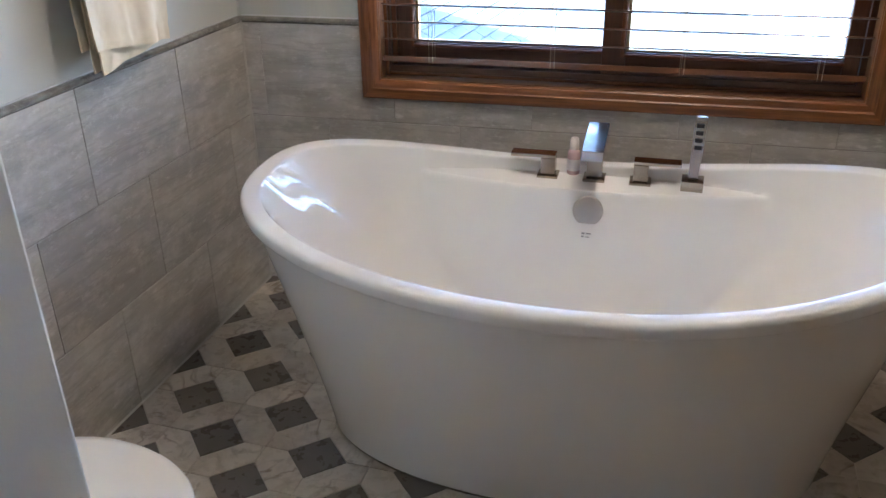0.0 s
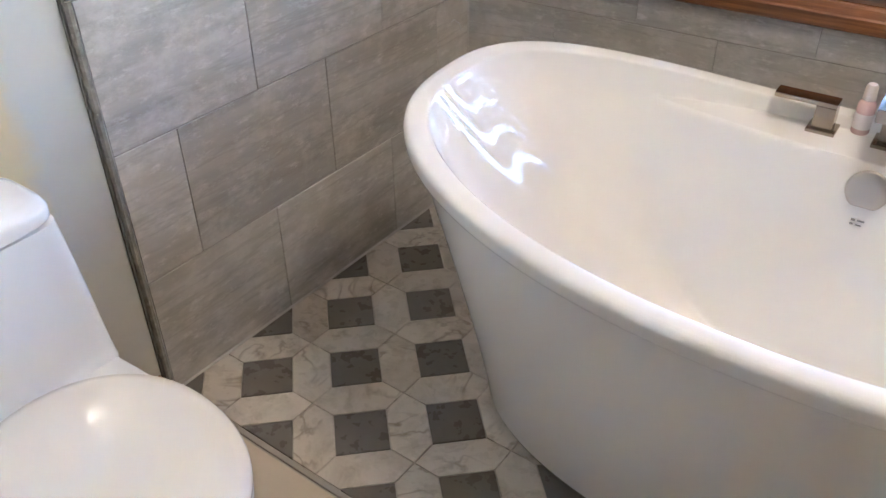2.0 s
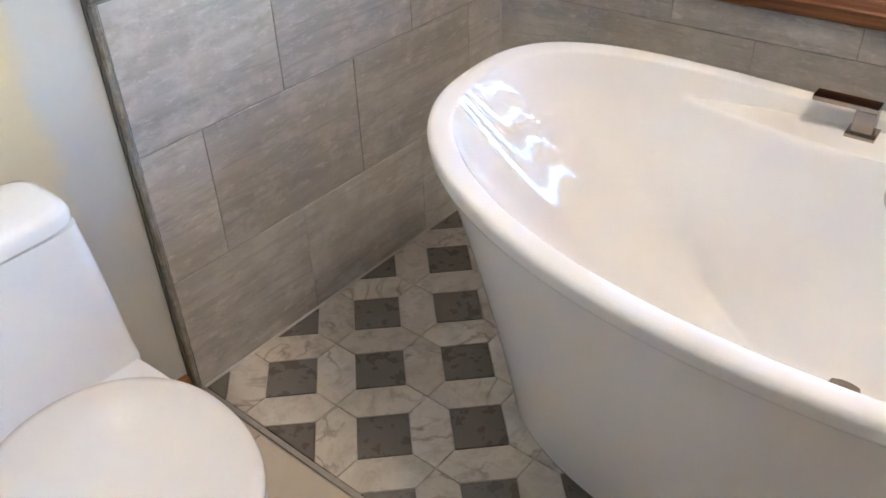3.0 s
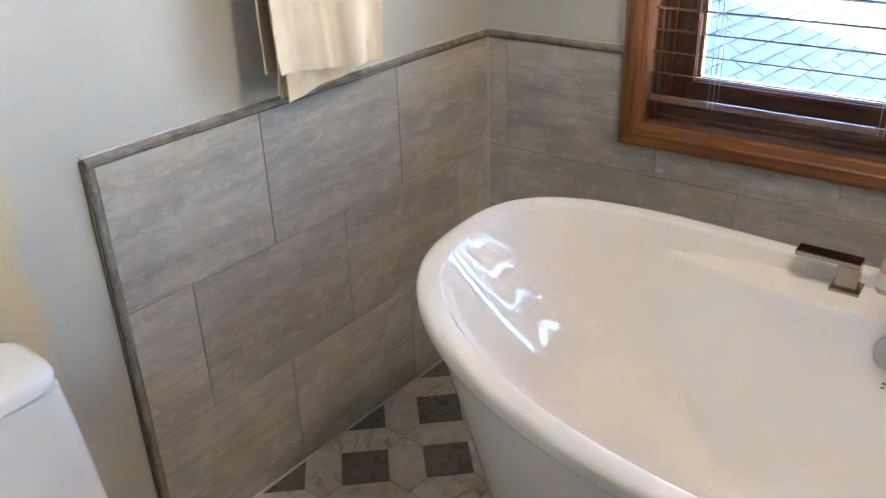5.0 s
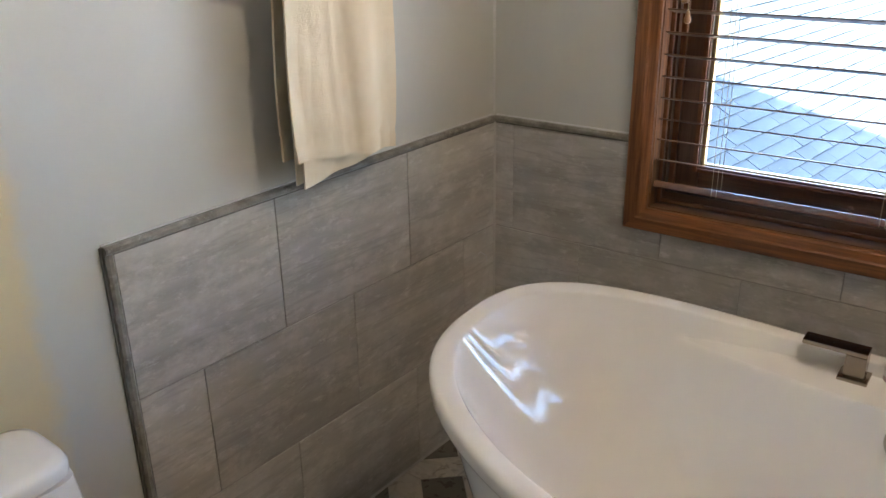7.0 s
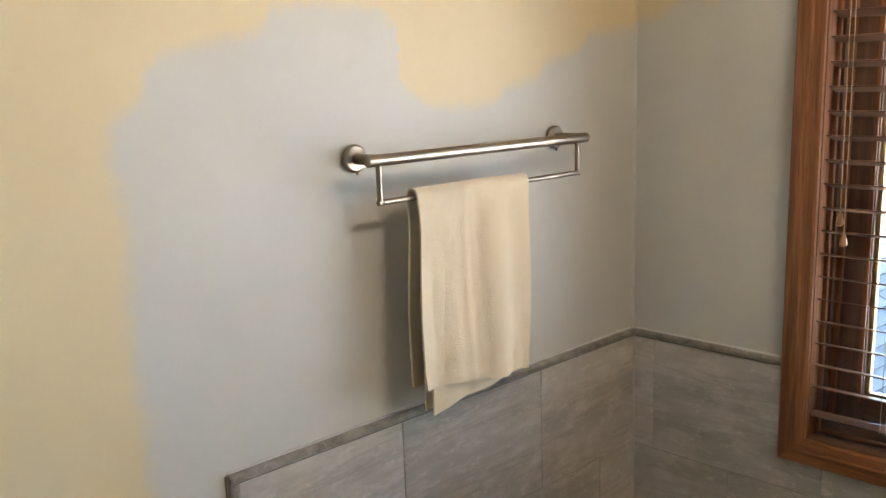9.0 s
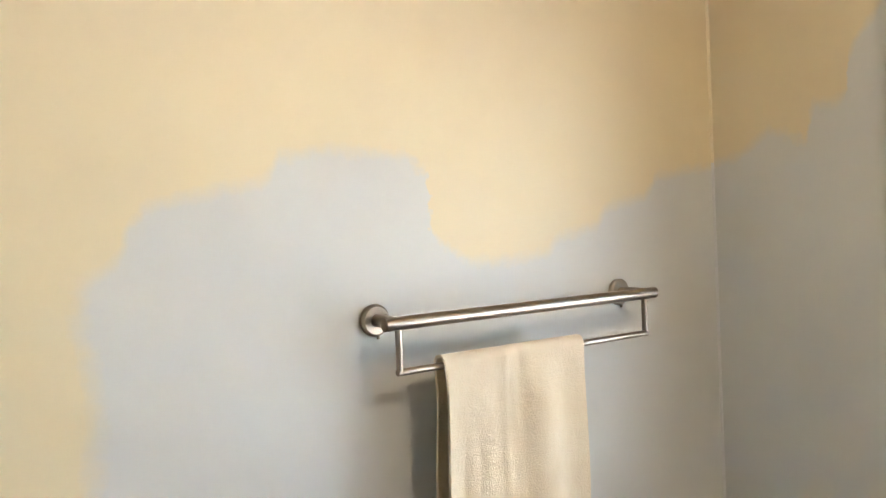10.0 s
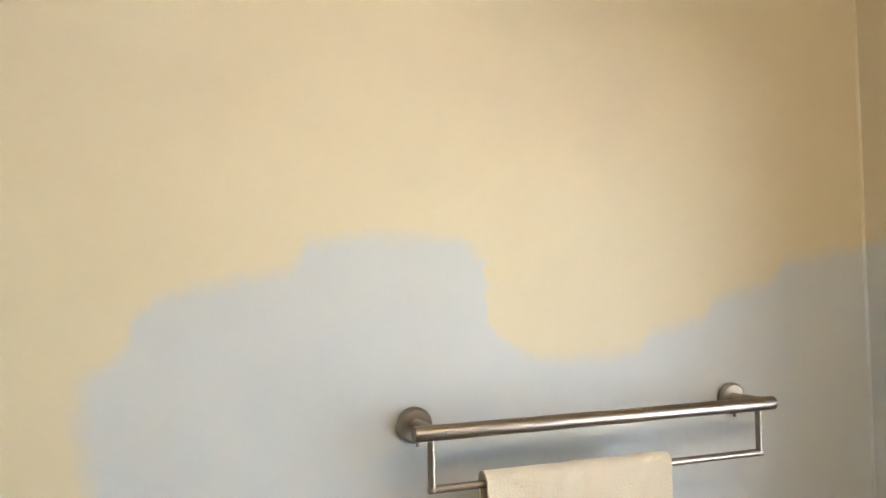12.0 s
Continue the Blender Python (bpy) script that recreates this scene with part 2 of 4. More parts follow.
m = M["towel"] = mat("cream_terry", (0.72, 0.62, 0.46), 0.95)
n = Nodes(m)
co = n.coord()
n.color(n.mix(n.noise(co, 12, 4), (0.66, 0.55, 0.385), (0.78, 0.67, 0.495)))
n.b.inputs["Sheen Weight"].default_value = 0.35
n.bump(n.math("ADD", n.math("MULTIPLY", n.noise(co, 430, 2), 1.2), n.math("MULTIPLY", n.noise(co, 30, 5), 2.0)), 0.6, 0.004)

m = M["glass"] = mat("window_glass", (1, 1, 1), 0.0)
n = Nodes(m)
n.b.inputs["Transmission Weight"].default_value = 1.0
n.b.inputs["IOR"].default_value = 1.02

m = M["lamp"] = mat("lit_bulb", (1, 1, 1), 0.5)
n = Nodes(m)
n.b.inputs["Emission Color"].default_value = (1.0, 0.80, 0.57, 1)
n.b.inputs["Emission Strength"].default_value = 5.0
M["white_trim"] = mat("white_metal_trim", (0.8, 0.8, 0.78), 0.4)

m = M["shingle"] = mat("grey_shingle", (0.3, 0.31, 0.32), 0.75)
n = Nodes(m)
co = n.coord()
t = n.math("MULTIPLY_ADD", n.add("ShaderNodeNewGeometry").outputs["Random Per Island"], 0.3, 0.85)
n.color(n.mix(1.0, n.mix(n.noise(co, 18, 5, 0.7), (0.025, 0.036, 0.041), (0.039, 0.052, 0.058)), n.join(t, t, t), "MULTIPLY"))
n.bump(n.noise(co, 70, 4), 0.4, 0.01)
m = M["siding"] = mat("pale_siding", (0.55, 0.53, 0.48), 0.7)
m = M["soil"] = mat("pale_paving", (0.4, 0.39, 0.36), 0.95)
n = Nodes(m)
n.color(n.mix(n.noise(n.coord(), 1.5, 6), (0.36, 0.35, 0.33), (0.46, 0.45, 0.42)))


# ---- building helpers ----
def part(name, bm, material, parent=None, label="", smooth=0.0):
    """Links a bmesh as one mesh object. smooth: degrees up to which edges are shaded smooth."""
    bmesh.ops.recalc_face_normals(bm, faces=bm.faces)
    me = bpy.data.meshes.new(name)
    if smooth:
        for f in bm.faces:
            f.smooth = True
        for e in bm.edges:
            if len(e.link_faces) == 2 and e.calc_face_angle(0) > radians(smooth):
                e.smooth = False
    bm.to_mesh(me)
    bm.free()
    me.materials.append(material)
    ob = new(name, me)
    if parent is not None:
        ob.parent = parent
    if label:
        ob["label"] = label
    return ob


def thing(name, label, category, group="", at=(0, 0, 0)):
    ob = new(name)
    ob.location = at
    ob.empty_display_size = 0.05
    return tagged(ob, label, category, group)


def box(x0, y0, z0, x1, y1, z1, bevel=0.0, seg=2, bm=None):
    bm2 = bmesh.new()
    bmesh.ops.create_cube(bm2, size=1)
    bmesh.ops.scale(bm2, vec=(x1 - x0, y1 - y0, z1 - z0), verts=bm2.verts)
    bmesh.ops.translate(bm2, vec=((x0 + x1) / 2, (y0 + y1) / 2, (z0 + z1) / 2), verts=bm2.verts)
    if bevel:
        bmesh.ops.bevel(bm2, geom=bm2.edges[:], offset=bevel, segments=seg, affect="EDGES", profile=0.6)
    if bm is None:
        return bm2
    me = bpy.data.meshes.new("join")
    bm2.to_mesh(me)
    bm2.free()
    bm.from_mesh(me)
    bpy.data.meshes.remove(me)
    return bm


def loft(rings, closed=True, caps=(True, True)):
    """A skin over rings of equally many points."""
    bm = bmesh.new()
    vs = [[bm.verts.new(p) for p in r] for r in rings]
    k = len(rings[0])
    for a, b in zip(vs, vs[1:]):
        for i in range(k if closed else k - 1):
            j = (i + 1) % k
            bm.faces.new((a[i], a[j], b[j], b[i]))
    if caps[0]:
        bm.faces.new(vs[0][::-1])
    if caps[1]:
        bm.faces.new(vs[-1])
    return bm


def rod(p, q, r, seg=20, bevel=0.0, r2=None):
    """A round bar from p to q, its ends eased by bevel."""
    p, q = Vector(p), Vector(q)
    d = (q - p).normalized()
    a = d.orthogonal().normalized()
    b = d.cross(a)
    r2 = r if r2 is None else r2
    length = (q - p).length
    rows = [(0, r - bevel), (bevel, r), (length - bevel, r2), (length, r2 - bevel)] if bevel else [(0, r), (length, r2)]
    return loft([[p + d * s + (a * math.cos(t) + b * math.sin(t)) * rr for t in [2 * math.pi * i / seg for i in range(seg)]] for s, rr in rows])


def prism(outline, place, depth, ease=0.0012):
    """A flat piece with eased front edges. outline: 2D points; place(u, v, w) puts them in the world, w the way out."""
    bm = bmesh.new()
    cx = sum(p[0] for p in outline) / len(outline)
    cy = sum(p[1] for p in outline) / len(outline)
    face = bm.faces.new([bm.verts.new((u, v, 0)) for u, v in outline])
    if face.normal.z < 0:
        face.normal_flip()
    face.normal_update()
    if face.normal.z < 0:
        face.normal_flip()
    top = bmesh.ops.extrude_face_region(bm, geom=[face])
    lifted = [g for g in top["geom"] if isinstance(g, bmesh.types.BMVert)]
    bmesh.ops.translate(bm, vec=(0, 0, depth - ease), verts=lifted)
    tops = [g for g in top["geom"] if isinstance(g, bmesh.types.BMFace)]
    bmesh.ops.inset_region(bm, faces=tops, thickness=ease, depth=0.0)
    bmesh.ops.translate(bm, vec=(0, 0, ease), verts=list({v for f in tops for v in f.verts}))
    for v in bm.verts:
        v.co = Vector(place(*v.co))
    return bm


def superellipse(a, b, e, count):
    out = []
    for i in range(count):
        t = 2 * math.pi * i / count
        c, s = math.cos(t), math.sin(t)
        out.append((a * math.copysign(abs(c) ** (2 / e), c), b * math.copysign(abs(s) ** (2 / e), s)))
    return out


def clip(poly, x0, y0, x1, y1):
    for ax, lim, sign in ((0, x0, 1), (0, x1, -1), (1, y0, 1), (1, y1, -1)):
        out = []
        for p, q in zip(poly, poly[1:] + poly[:1]):
            dp, dq = sign * (p[ax] - lim), sign * (q[ax] - lim)
            if dp >= 0:
                out.append(p)
            if dp * dq < 0:
                f = dp / (dp - dq)
                out.append((p[0] + f * (q[0] - p[0]), p[1] + f * (q[1] - p[1])))
        poly = out
        if len(poly) < 3:
            return []
    return poly


def area(poly):
    return abs(sum(p[0] * q[1] - q[0] * p[1] for p, q in zip(poly, poly[1:] + poly[:1]))) / 2


# ---- the room ----
TURN_B = 0.060                       # the window wall stands a little off square
XR, YN, ZC = 3.40, -5.6, 2.44        # right wall, wall behind the camera, ceiling
P = 0.012                            # tile thickness: painted plaster lies this far behind the tile face
WX0, WX1, WZ0, WZ1 = 0.458, 1.884, 0.757, 2.020   # window opening

wall_a = tagged(part("wall_west", box(-0.16, YN, -0.05, -P, 0.36, ZC), M["paint_a"]), "beige wall partly rolled over with pale grey paint", "wall", kind="structure")
bm = box(-P, P, -0.05, WX0, 0.14, ZC)
box(WX1, P, -0.05, XR, 0.14, ZC, bm=bm)
box(WX0, P, -0.05, WX1, 0.14, WZ0, bm=bm)
box(WX0, P, WZ1, WX1, 0.14, ZC, bm=bm)
wall_b = tagged(part("wall_north", bm, M["paint_b"]), "grey and beige painted wall round the window", "wall", kind="structure")
# east and south walls are unseen; their brown keeps the bounce low
tagged(part("wall_east", box(XR, YN, -0.05, XR + 0.15, 0.36, ZC), M["far_paint"]), "plain unseen wall, coloured brown to dim bounced light", "wall", kind="structure")
tagged(part("wall_south", box(-0.16, YN - 0.15, -0.05, XR + 0.15, YN, ZC), M["far_paint"]), "plain unseen wall, coloured brown to dim bounced light", "wall", kind="structure")
tagged(part("wall_partition", box(-P, -2.06, 0.0, 0.918, -1.940, ZC, 0.004), M["grey_paint"]), "grey painted partition wall beside the toilet", "wall", kind="structure")
bm = box(-0.16, YN - 0.15, ZC, XR + 0.15, 0.36, ZC + 0.12)
tagged(part("ceiling", bm, M["ceiling"]), "off-white painted ceiling", "ceiling", kind="structure")
floor = tagged(part("floor", box(-0.16, YN - 0.15, -0.10, XR + 0.15, 0.36, -0.004), M["floor_grout"]), "tiled bathroom floor with dark square insets", "floor", kind="structure")
wall_b.rotation_euler = (0, 0, TURN_B)

# backing of the tiled lower walls
tagged(part("wall_grout_west", box(-P, -1.190, 0.0, -0.003, 0.0, 0.930), M["grout"], wall_a), kind="structure")
bm = box(-P + 0.001, 0.003, 0.0, WX0 - 0.02, P, 0.930)
box(WX1 + 0.02, 0.003, 0.0, XR, P, 0.930, bm=bm)
box(WX0 - 0.02, 0.003, 0.0, WX1 + 0.02, P, WZ0 - 0.02, bm=bm)
tagged(part("wall_grout_north", bm, M["grout"], wall_b), kind="structure")

# cap rail, end trim and skirting
bm = loft([[(-P, y, 0.927), (0.002, y, 0.927), (0.006, y, 0.931), (0.006, y, 0.938), (0.001, y, 0.943), (-P, y, 0.943)] for y in (-1.193, 0.0)])
tagged(part("trim_cap_west", bm, M["pencil_stone"]), "grey stone pencil rail capping the wall tile", "trim", kind="structure")
bm = loft([[(x, P, 0.927), (x, -0.002, 0.927), (x, -0.006, 0.931), (x, -0.006, 0.938), (x, -0.001, 0.943), (x, P, 0.943)] for x in (0.0, 0.402)])
tagged(part("trim_cap_north", bm, M["pencil_stone"]), "grey stone pencil rail capping the wall tile", "trim", kind="structure").rotation_euler = (0, 0, TURN_B)
bm = loft([[(x, P, 0.927), (x, -0.002, 0.927), (x, -0.006, 0.931), (x, -0.006, 0.938), (x, -0.001, 0.943), (x, P, 0.943)] for x in (1.942, XR)])
tagged(part("trim_cap_north_right", bm, M["pencil_stone"]), "grey stone pencil rail capping the wall tile", "trim", kind="structure").rotation_euler = (0, 0, TURN_B)
bm = loft([[(-P, -1.193, z), (0.0, -1.193, z), (0.005, -1.189, z), (0.005, -1.182, z), (0.001, -1.178, z), (-P, -1.178, z)] for z in (0.0, 0.927)])
tagged(part("trim_end_west", bm, M["pencil_stone"]), "grey stone pencil trim ending the wall tile", "trim", kind="structure")
tagged(part("trim_sealant", box(-P, -1.197, 0.0, -0.006, -1.193, 0.940), M["shadow_gap"]), "dark sealant line beside the tile edge", "trim", kind="structure")
bm = loft([[(-P, y, 0.0), (0.004, y, 0.0), (0.004, y, 0.045), (0.0, y, 0.056), (-P, y, 0.060)] for y in (-1.940, -1.200)])
tagged(part("baseboard", bm, M["oak_y"]), "low oak baseboard behind the toilet", "baseboard", kind="structure")
tagged(part("floor_threshold", box(0.0, -1.181, -0.006, XR, -1.168, 0.002, 0.0015), M["threshold"]), "narrow grey strip between the two floor tilings", "trim", kind="structure")

tagged(part("trim_joint_west", box(-P, -1.186, 0.9245, 0.0015, -0.001, 0.9275), M["shadow_gap"]), "dark joint under the capping rail", "trim", kind="structure")
tagged(part("trim_caulk_west", box(-P, -1.193, 0.942, -0.008, 0.0, 0.9455), M["caulk"]), "pale caulk line over the capping rail", "trim", kind="structure")
tagged(part("trim_joint_north", box(0.004, -0.0015, 0.9245, 0.402, P, 0.9275), M["shadow_gap"]), "dark joint under the capping rail", "trim", kind="structure").rotation_euler = (0, 0, TURN_B)
tagged(part("trim_caulk_north", box(0.0, 0.008, 0.942, 0.402, P, 0.9455), M["caulk"]), "pale caulk line over the capping rail", "trim", kind="structure").rotation_euler = (0, 0, TURN_B)
bm = loft([[(-0.002, -0.0045, z), (0.0015, -0.0042, z), (0.0042, -0.0012, z), (0.0045, 0.003, z), (-0.002, 0.003, z)] for z in (0.004, 0.926)])
tagged(part("trim_corner_caulk", bm, M["corner_caulk"]), "pale grey caulk bead in the tiled corner", "trim", kind="structure")
for low_z, high_z, paint, tint in ((0.9455, 1.735, "grey_paint", "grey"), (1.735, ZC, "plain_paint", "beige")):
    bm = loft([[(-P, P - 0.005, z), (-P + 0.002, P - 0.004, z), (-P + 0.004, P - 0.0015, z), (-P + 0.0045, P + 0.001, z), (-P - 0.002, P + 0.001, z)] for z in (low_z, high_z)])
    tagged(part("trim_corner_bead", bm, M[paint], smooth=60), tint + " painted bead in the wall corner", "trim", kind="structure")
bm = loft([[(0.0, y, 0.0), (0.0045, y, 0.0), (0.0030, y, 0.003), (0.0, y, 0.0045)] for y in (-1.170, -0.005)])
tagged(part("trim_floor_caulk", bm, M["corner_caulk"]), "pale caulk line along the floor", "trim", kind="structure")

# ---- window ----
window = tagged(new("window_1"), "oak-cased sliding window with brown wooden blind", "window", kind="structure")
window.rotation_euler = (0, 0, TURN_B)
C = 0.060  # casing width
x0, x1, z0, z1 = WX0 + 0.004 - C, WX1 - 0.004 + C, WZ0 + 0.004 - C, WZ1 - 0.004 + C


def casing(name, corners, mtl):
    """One mitred casing board: outer and inner edge, with a stepped and rounded face."""
    (ax, az), (bx, bz), (cx, cz), (dx, dz) = corners    # outer start, outer end, inner end, inner start
    rows = []
    for f, y in ((0, 0.004), (0, -0.012), (0.06, -0.016), (0.55, -0.018), (0.62, -0.014), (0.92, -0.012), (1.0, -0.008), (1.0, 0.004)):
        rows.append([(ax + (dx - ax) * f, y, az + (dz - az) * f), (bx + (cx - bx) * f, y, bz + (cz - bz) * f)])
    bm = bmesh.new()
    vs = [[bm.verts.new(p) for p in r] for r in rows]
    for a, b in zip(vs, vs[1:] + vs[:1]):
        bm.faces.new((a[0], a[1], b[1], b[0]))
    bm.faces.new([r[0] for r in vs])
    bm.faces.new([r[1] for r in vs][::-1])
    return part(name, bm, mtl, window, "", 25)


casing("casing", ((x0, z0), (x1, z0), (x1 - C, z0 + C), (x0 + C, z0 + C)), M["oak_x"])
casing("casing", ((x0, z1), (x1, z1), (x1 - C, z1 - C), (x0 + C, z1 - C)), M["oak_x"])
casing("casing", ((x0, z0), (x0, z1), (x0 + C, z1 - C), (x0 + C, z0 + C)), M["oak_z"])
casing("casing", ((x1, z0), (x1, z1), (x1 - C, z1 - C), (x1 - C, z0 + C)), M["oak_z"])
part("jamb", box(WX0 - 0.01, 0.004, WZ0 - 0.01, WX0 + 0.006, 0.15, WZ1 + 0.01), M["oak_z"], window)
part("jamb", box(WX1 - 0.006, 0.004, WZ0 - 0.01, WX1 + 0.01, 0.15, WZ1 + 0.01), M["oak_z"], window)
part("window_sill", box(WX0 + 0.006, 0.004, WZ0 - 0.01, WX1 - 0.006, 0.15, WZ0 + 0.006), M["dark_x"], window, "dark brown inner sill")
part("window_head", box(WX0 + 0.006, 0.004, WZ1 - 0.006, WX1 - 0.006, 0.15, WZ1 + 0.01), M["oak_x"], window)


def sash(xa, xb, y):
    """A sash: dark wooden frame, brass-coloured glazing bead, glass."""
    w, za, zb = 0.070, WZ0 + 0.034, WZ1 - 0.03
    f = part("sash", box(xa, y, za, xa + w, y + 0.035, zb, 0.003), M["dark_z"], window, "dark brown wooden sash")
    part("stile", box(xb - w * 0.62, y, za, xb, y + 0.035, zb, 0.003), M["dark_z"], f)
    part("rail", box(xa + w, y + 0.001, za, xb - w * 0.62, y + 0.034, za + 0.068, 0.003), M["dark_x"], f)
    part("rail", box(xa + w, y + 0.001, zb - 0.06, xb - w * 0.62, y + 0.034, zb, 0.003), M["dark_x"], f)
    ga, gb, gc, gd = xa + w, xb - w * 0.62, za + 0.068, zb - 0.06
    part("bead", box(ga, y + 0.010, gc, ga + 0.010, y + 0.026, gd, 0.002), M["gold"], f, "brass-coloured glazing bead")
    part("bead", box(ga + 0.010, y + 0.010, gc, gb, y + 0.026, gc + 0.007, 0.002), M["gold"], f, "brass-coloured glazing bead")
    part("glazing_stop", box(ga - 0.016, y - 0.004, gc - 0.014, ga - 0.004, y + 0.006, gd + 0.014, 0.002), M["oak_z"], f)
    part("glazing_stop", box(ga - 0.004, y - 0.004, gc - 0.014, gb + 0.004, y + 0.006, gc - 0.004, 0.002), M["oak_x"], f)
    g = part("pane", box(ga, y + 0.016, gc, gb, y + 0.021, gd), M["glass"], f, "clear glass")
    g.visible_shadow = False


part("window_frame", box(WX0 + 0.006, 0.062, WZ0 + 0.006, WX1 - 0.006, 0.15, WZ0 + 0.034), M["dark_x"], window, "dark brown frame")
part("window_frame", box(WX0 + 0.006, 0.062, WZ0 + 0.034, WX0 + 0.022, 0.15, WZ1 - 0.03), M["dark_z"], window, "dark brown frame")
part("window_frame", box(WX1 - 0.022, 0.062, WZ0 + 0.034, WX1 - 0.006, 0.15, WZ1 - 0.03), M["dark_z"], window, "dark brown frame")
part("window_frame", box(WX0 + 0.006, 0.062, WZ1 - 0.03, WX1 - 0.006, 0.15, WZ1 - 0.006), M["dark_x"], window, "dark brown frame")
part("track_stop", box(WX0 + 0.006, 0.048, WZ0 + 0.006, WX0 + 0.016, 0.062, WZ1 - 0.006, 0.002), M["oak_z"], window)
part("track_stop", box(WX0 + 0.022, 0.080, WZ0 + 0.034, WX0 + 0.036, 0.094, WZ1 - 0.03, 0.002), M["oak_z"], window)
part("track_stop", box(WX0 + 0.016, 0.052, WZ0 + 0.006, WX1 - 0.006, 0.062, WZ0 + 0.016, 0.002), M["oak_x"], window)
sash(WX0 + 0.024, 1.196, 0.095)
sash(1.140, WX1 - 0.024, 0.068)

# ---- blind ----
blind = thing("window_blind", "brown wooden venetian blind with open slats in the window", "blind", at=(1.175, 0.03, WZ0))
BI = Matrix.Translation(-blind.location)
B0 = blind.location.copy()


def bpart(name, bm, mtl, label="", smooth=0.0):
    bm.transform(BI)
    return part(name, bm, mtl, blind, label, smooth)


bx0, bx1 = WX0 + 0.012, WX1 - 0.012
bpart("head_rail", box(bx0, 0.002, 1.955, bx1, 0.058, 2.008, 0.004), M["slat"])
tilt = radians(-15)
bm = box(bx0, -0.024, -0.0085, bx1, 0.024, 0.0085, 0.0015)
bm.transform(Matrix.Translation((0, 0.030, 0.8195)) @ Matrix.Rotation(tilt, 4, "X"))
bpart("bottom_rail", bm, M["rail"], "thick glossy brown bottom rail")
bm = bmesh.new()
prof = [(-0.026, 0.0), (-0.024, 0.0016), (0.024, 0.0016), (0.026, 0.0), (0.024, -0.0016), (-0.024, -0.0016)]
ring = [(d * math.cos(tilt) - h * math.sin(tilt), d * math.sin(tilt) + h * math.cos(tilt)) for d, h in prof]
rows = [[bm.verts.new((x, 0.0 + y, z)) for y, z in ring] for x in (bx0, bx1)]
for i in range(6):
    j = (i + 1) % 6
    bm.faces.new((rows[0][i], rows[0][j], rows[1][j], rows[1][i]))
bm.faces.new(rows[0])
bm.faces.new(rows[1][::-1])
bm.transform(Matrix.Translation((-B0.x, 0, 0)))
first = part("slat", bm, M["slat"], blind)
first.location = (0, 0, 0.882 - B0.z)
for i in range(1, 20):
    o = first.copy()
    scene.collection.objects.link(o)
    o.location = (0, random.uniform(-0.0008, 0.0008), 0.882 + 0.0523 * i - B0.z)
for x in (0.625, 1.000, 1.375, 1.750):
    for dx, y in ((-0.006, 0.003), (0.006, 0.003), (0.0, 0.057)):
        bpart("ladder_cord", rod((x + dx, y, 0.815), (x + dx, y, 1.96), 0.0009, 6), M["cord"])
bpart("pull_cord", rod((0.512, -0.004, 1.30), (0.508, -0.002, 1.96), 0.0010, 6), M["cord"], "tan pull cord")
bpart("pull_cord", rod((0.522, -0.004, 1.255), (0.518, -0.002, 1.96), 0.0010, 6), M["cord"], "tan pull cord")
for x, z in ((0.512, 1.30), (0.522, 1.255)):
    prof = [(0.0, 0.002), (-0.004, 0.0045), (-0.013, 0.006), (-0.022, 0.0085), (-0.028, 0.0075), (-0.030, 0.003)]
    bm = loft([[(x + r * math.cos(a), -0.004 + r * math.sin(a), z + h) for a in [2 * math.pi * i / 12 for i in range(12)]] for h, r in prof])
    bpart("tassel", bm, M["tassel"], "turned brown wooden tassel", 40)

blind.matrix_basis = Matrix.Rotation(TURN_B, 4, "Z") @ Matrix.Translation(B0)

# ---- outside: a neighbouring roof, the ground and this house's own eave, unseen and added for its shade ----
ROOF_AT, ROOF_YAW, ROOF_PITCH = Vector((-0.6, 4.5, -0.75)), radians(86), radians(36)
RE = Vector((math.cos(ROOF_YAW), math.sin(ROOF_YAW), 0))
RU = Vector((-math.sin(ROOF_YAW) * math.cos(ROOF_PITCH), math.cos(ROOF_YAW) * math.cos(ROOF_PITCH), math.sin(ROOF_PITCH)))
RN = RE.cross(RU)
roof = thing("neighbour_roof", "lower shingled roof next door, half in shade", "roof")
rng = random.Random(4)
COURSE, TAB = 0.135, 0.30
verts, faces = [], []
for j in range(-42, 44):
    for i in range(-9, 40):
        a = (i + 0.5 * (j % 2)) * TAB + rng.uniform(-0.006, 0.006)
        s0, s1 = j * COURSE, (j + 1) * COURSE + 0.03
        lift = 0.030 + rng.uniform(-0.004, 0.004)
        k = len(verts)
        for u, v, w in ((a + 0.002, s0, 0), (a + TAB - 0.002, s0, 0), (a + TAB - 0.002, s1, 0), (a + 0.002, s1, 0),
                        (a + 0.002, s0, lift), (a + TAB - 0.002, s0, lift), (a + TAB - 0.002, s1, 0.004), (a + 0.002, s1, 0.004)):
            verts.append(tuple(ROOF_AT + RE * u + RU * v + RN * w))
        faces += [(k + 4, k + 5, k + 6, k + 7), (k, k + 1, k + 5, k + 4), (k + 1, k + 2, k + 6, k + 5), (k + 3, k, k + 4, k + 7)]
me = bpy.data.meshes.new("shingles")
me.from_pydata(verts, [], faces)
me.materials.append(M["shingle"])
o = new("shingles", me)
o.parent = roof
tagged(o, "grey overlapping shingles", kind="stuff")
bm = bmesh.new()
q = [ROOF_AT + RE * u + RU * v + RN * w for w in (-0.02, -0.14) for u, v in ((-2.6, -5.7), (11.9, -5.7), (11.9, 5.9), (-2.6, 5.9))]
vs = [bm.verts.new(p) for p in q]
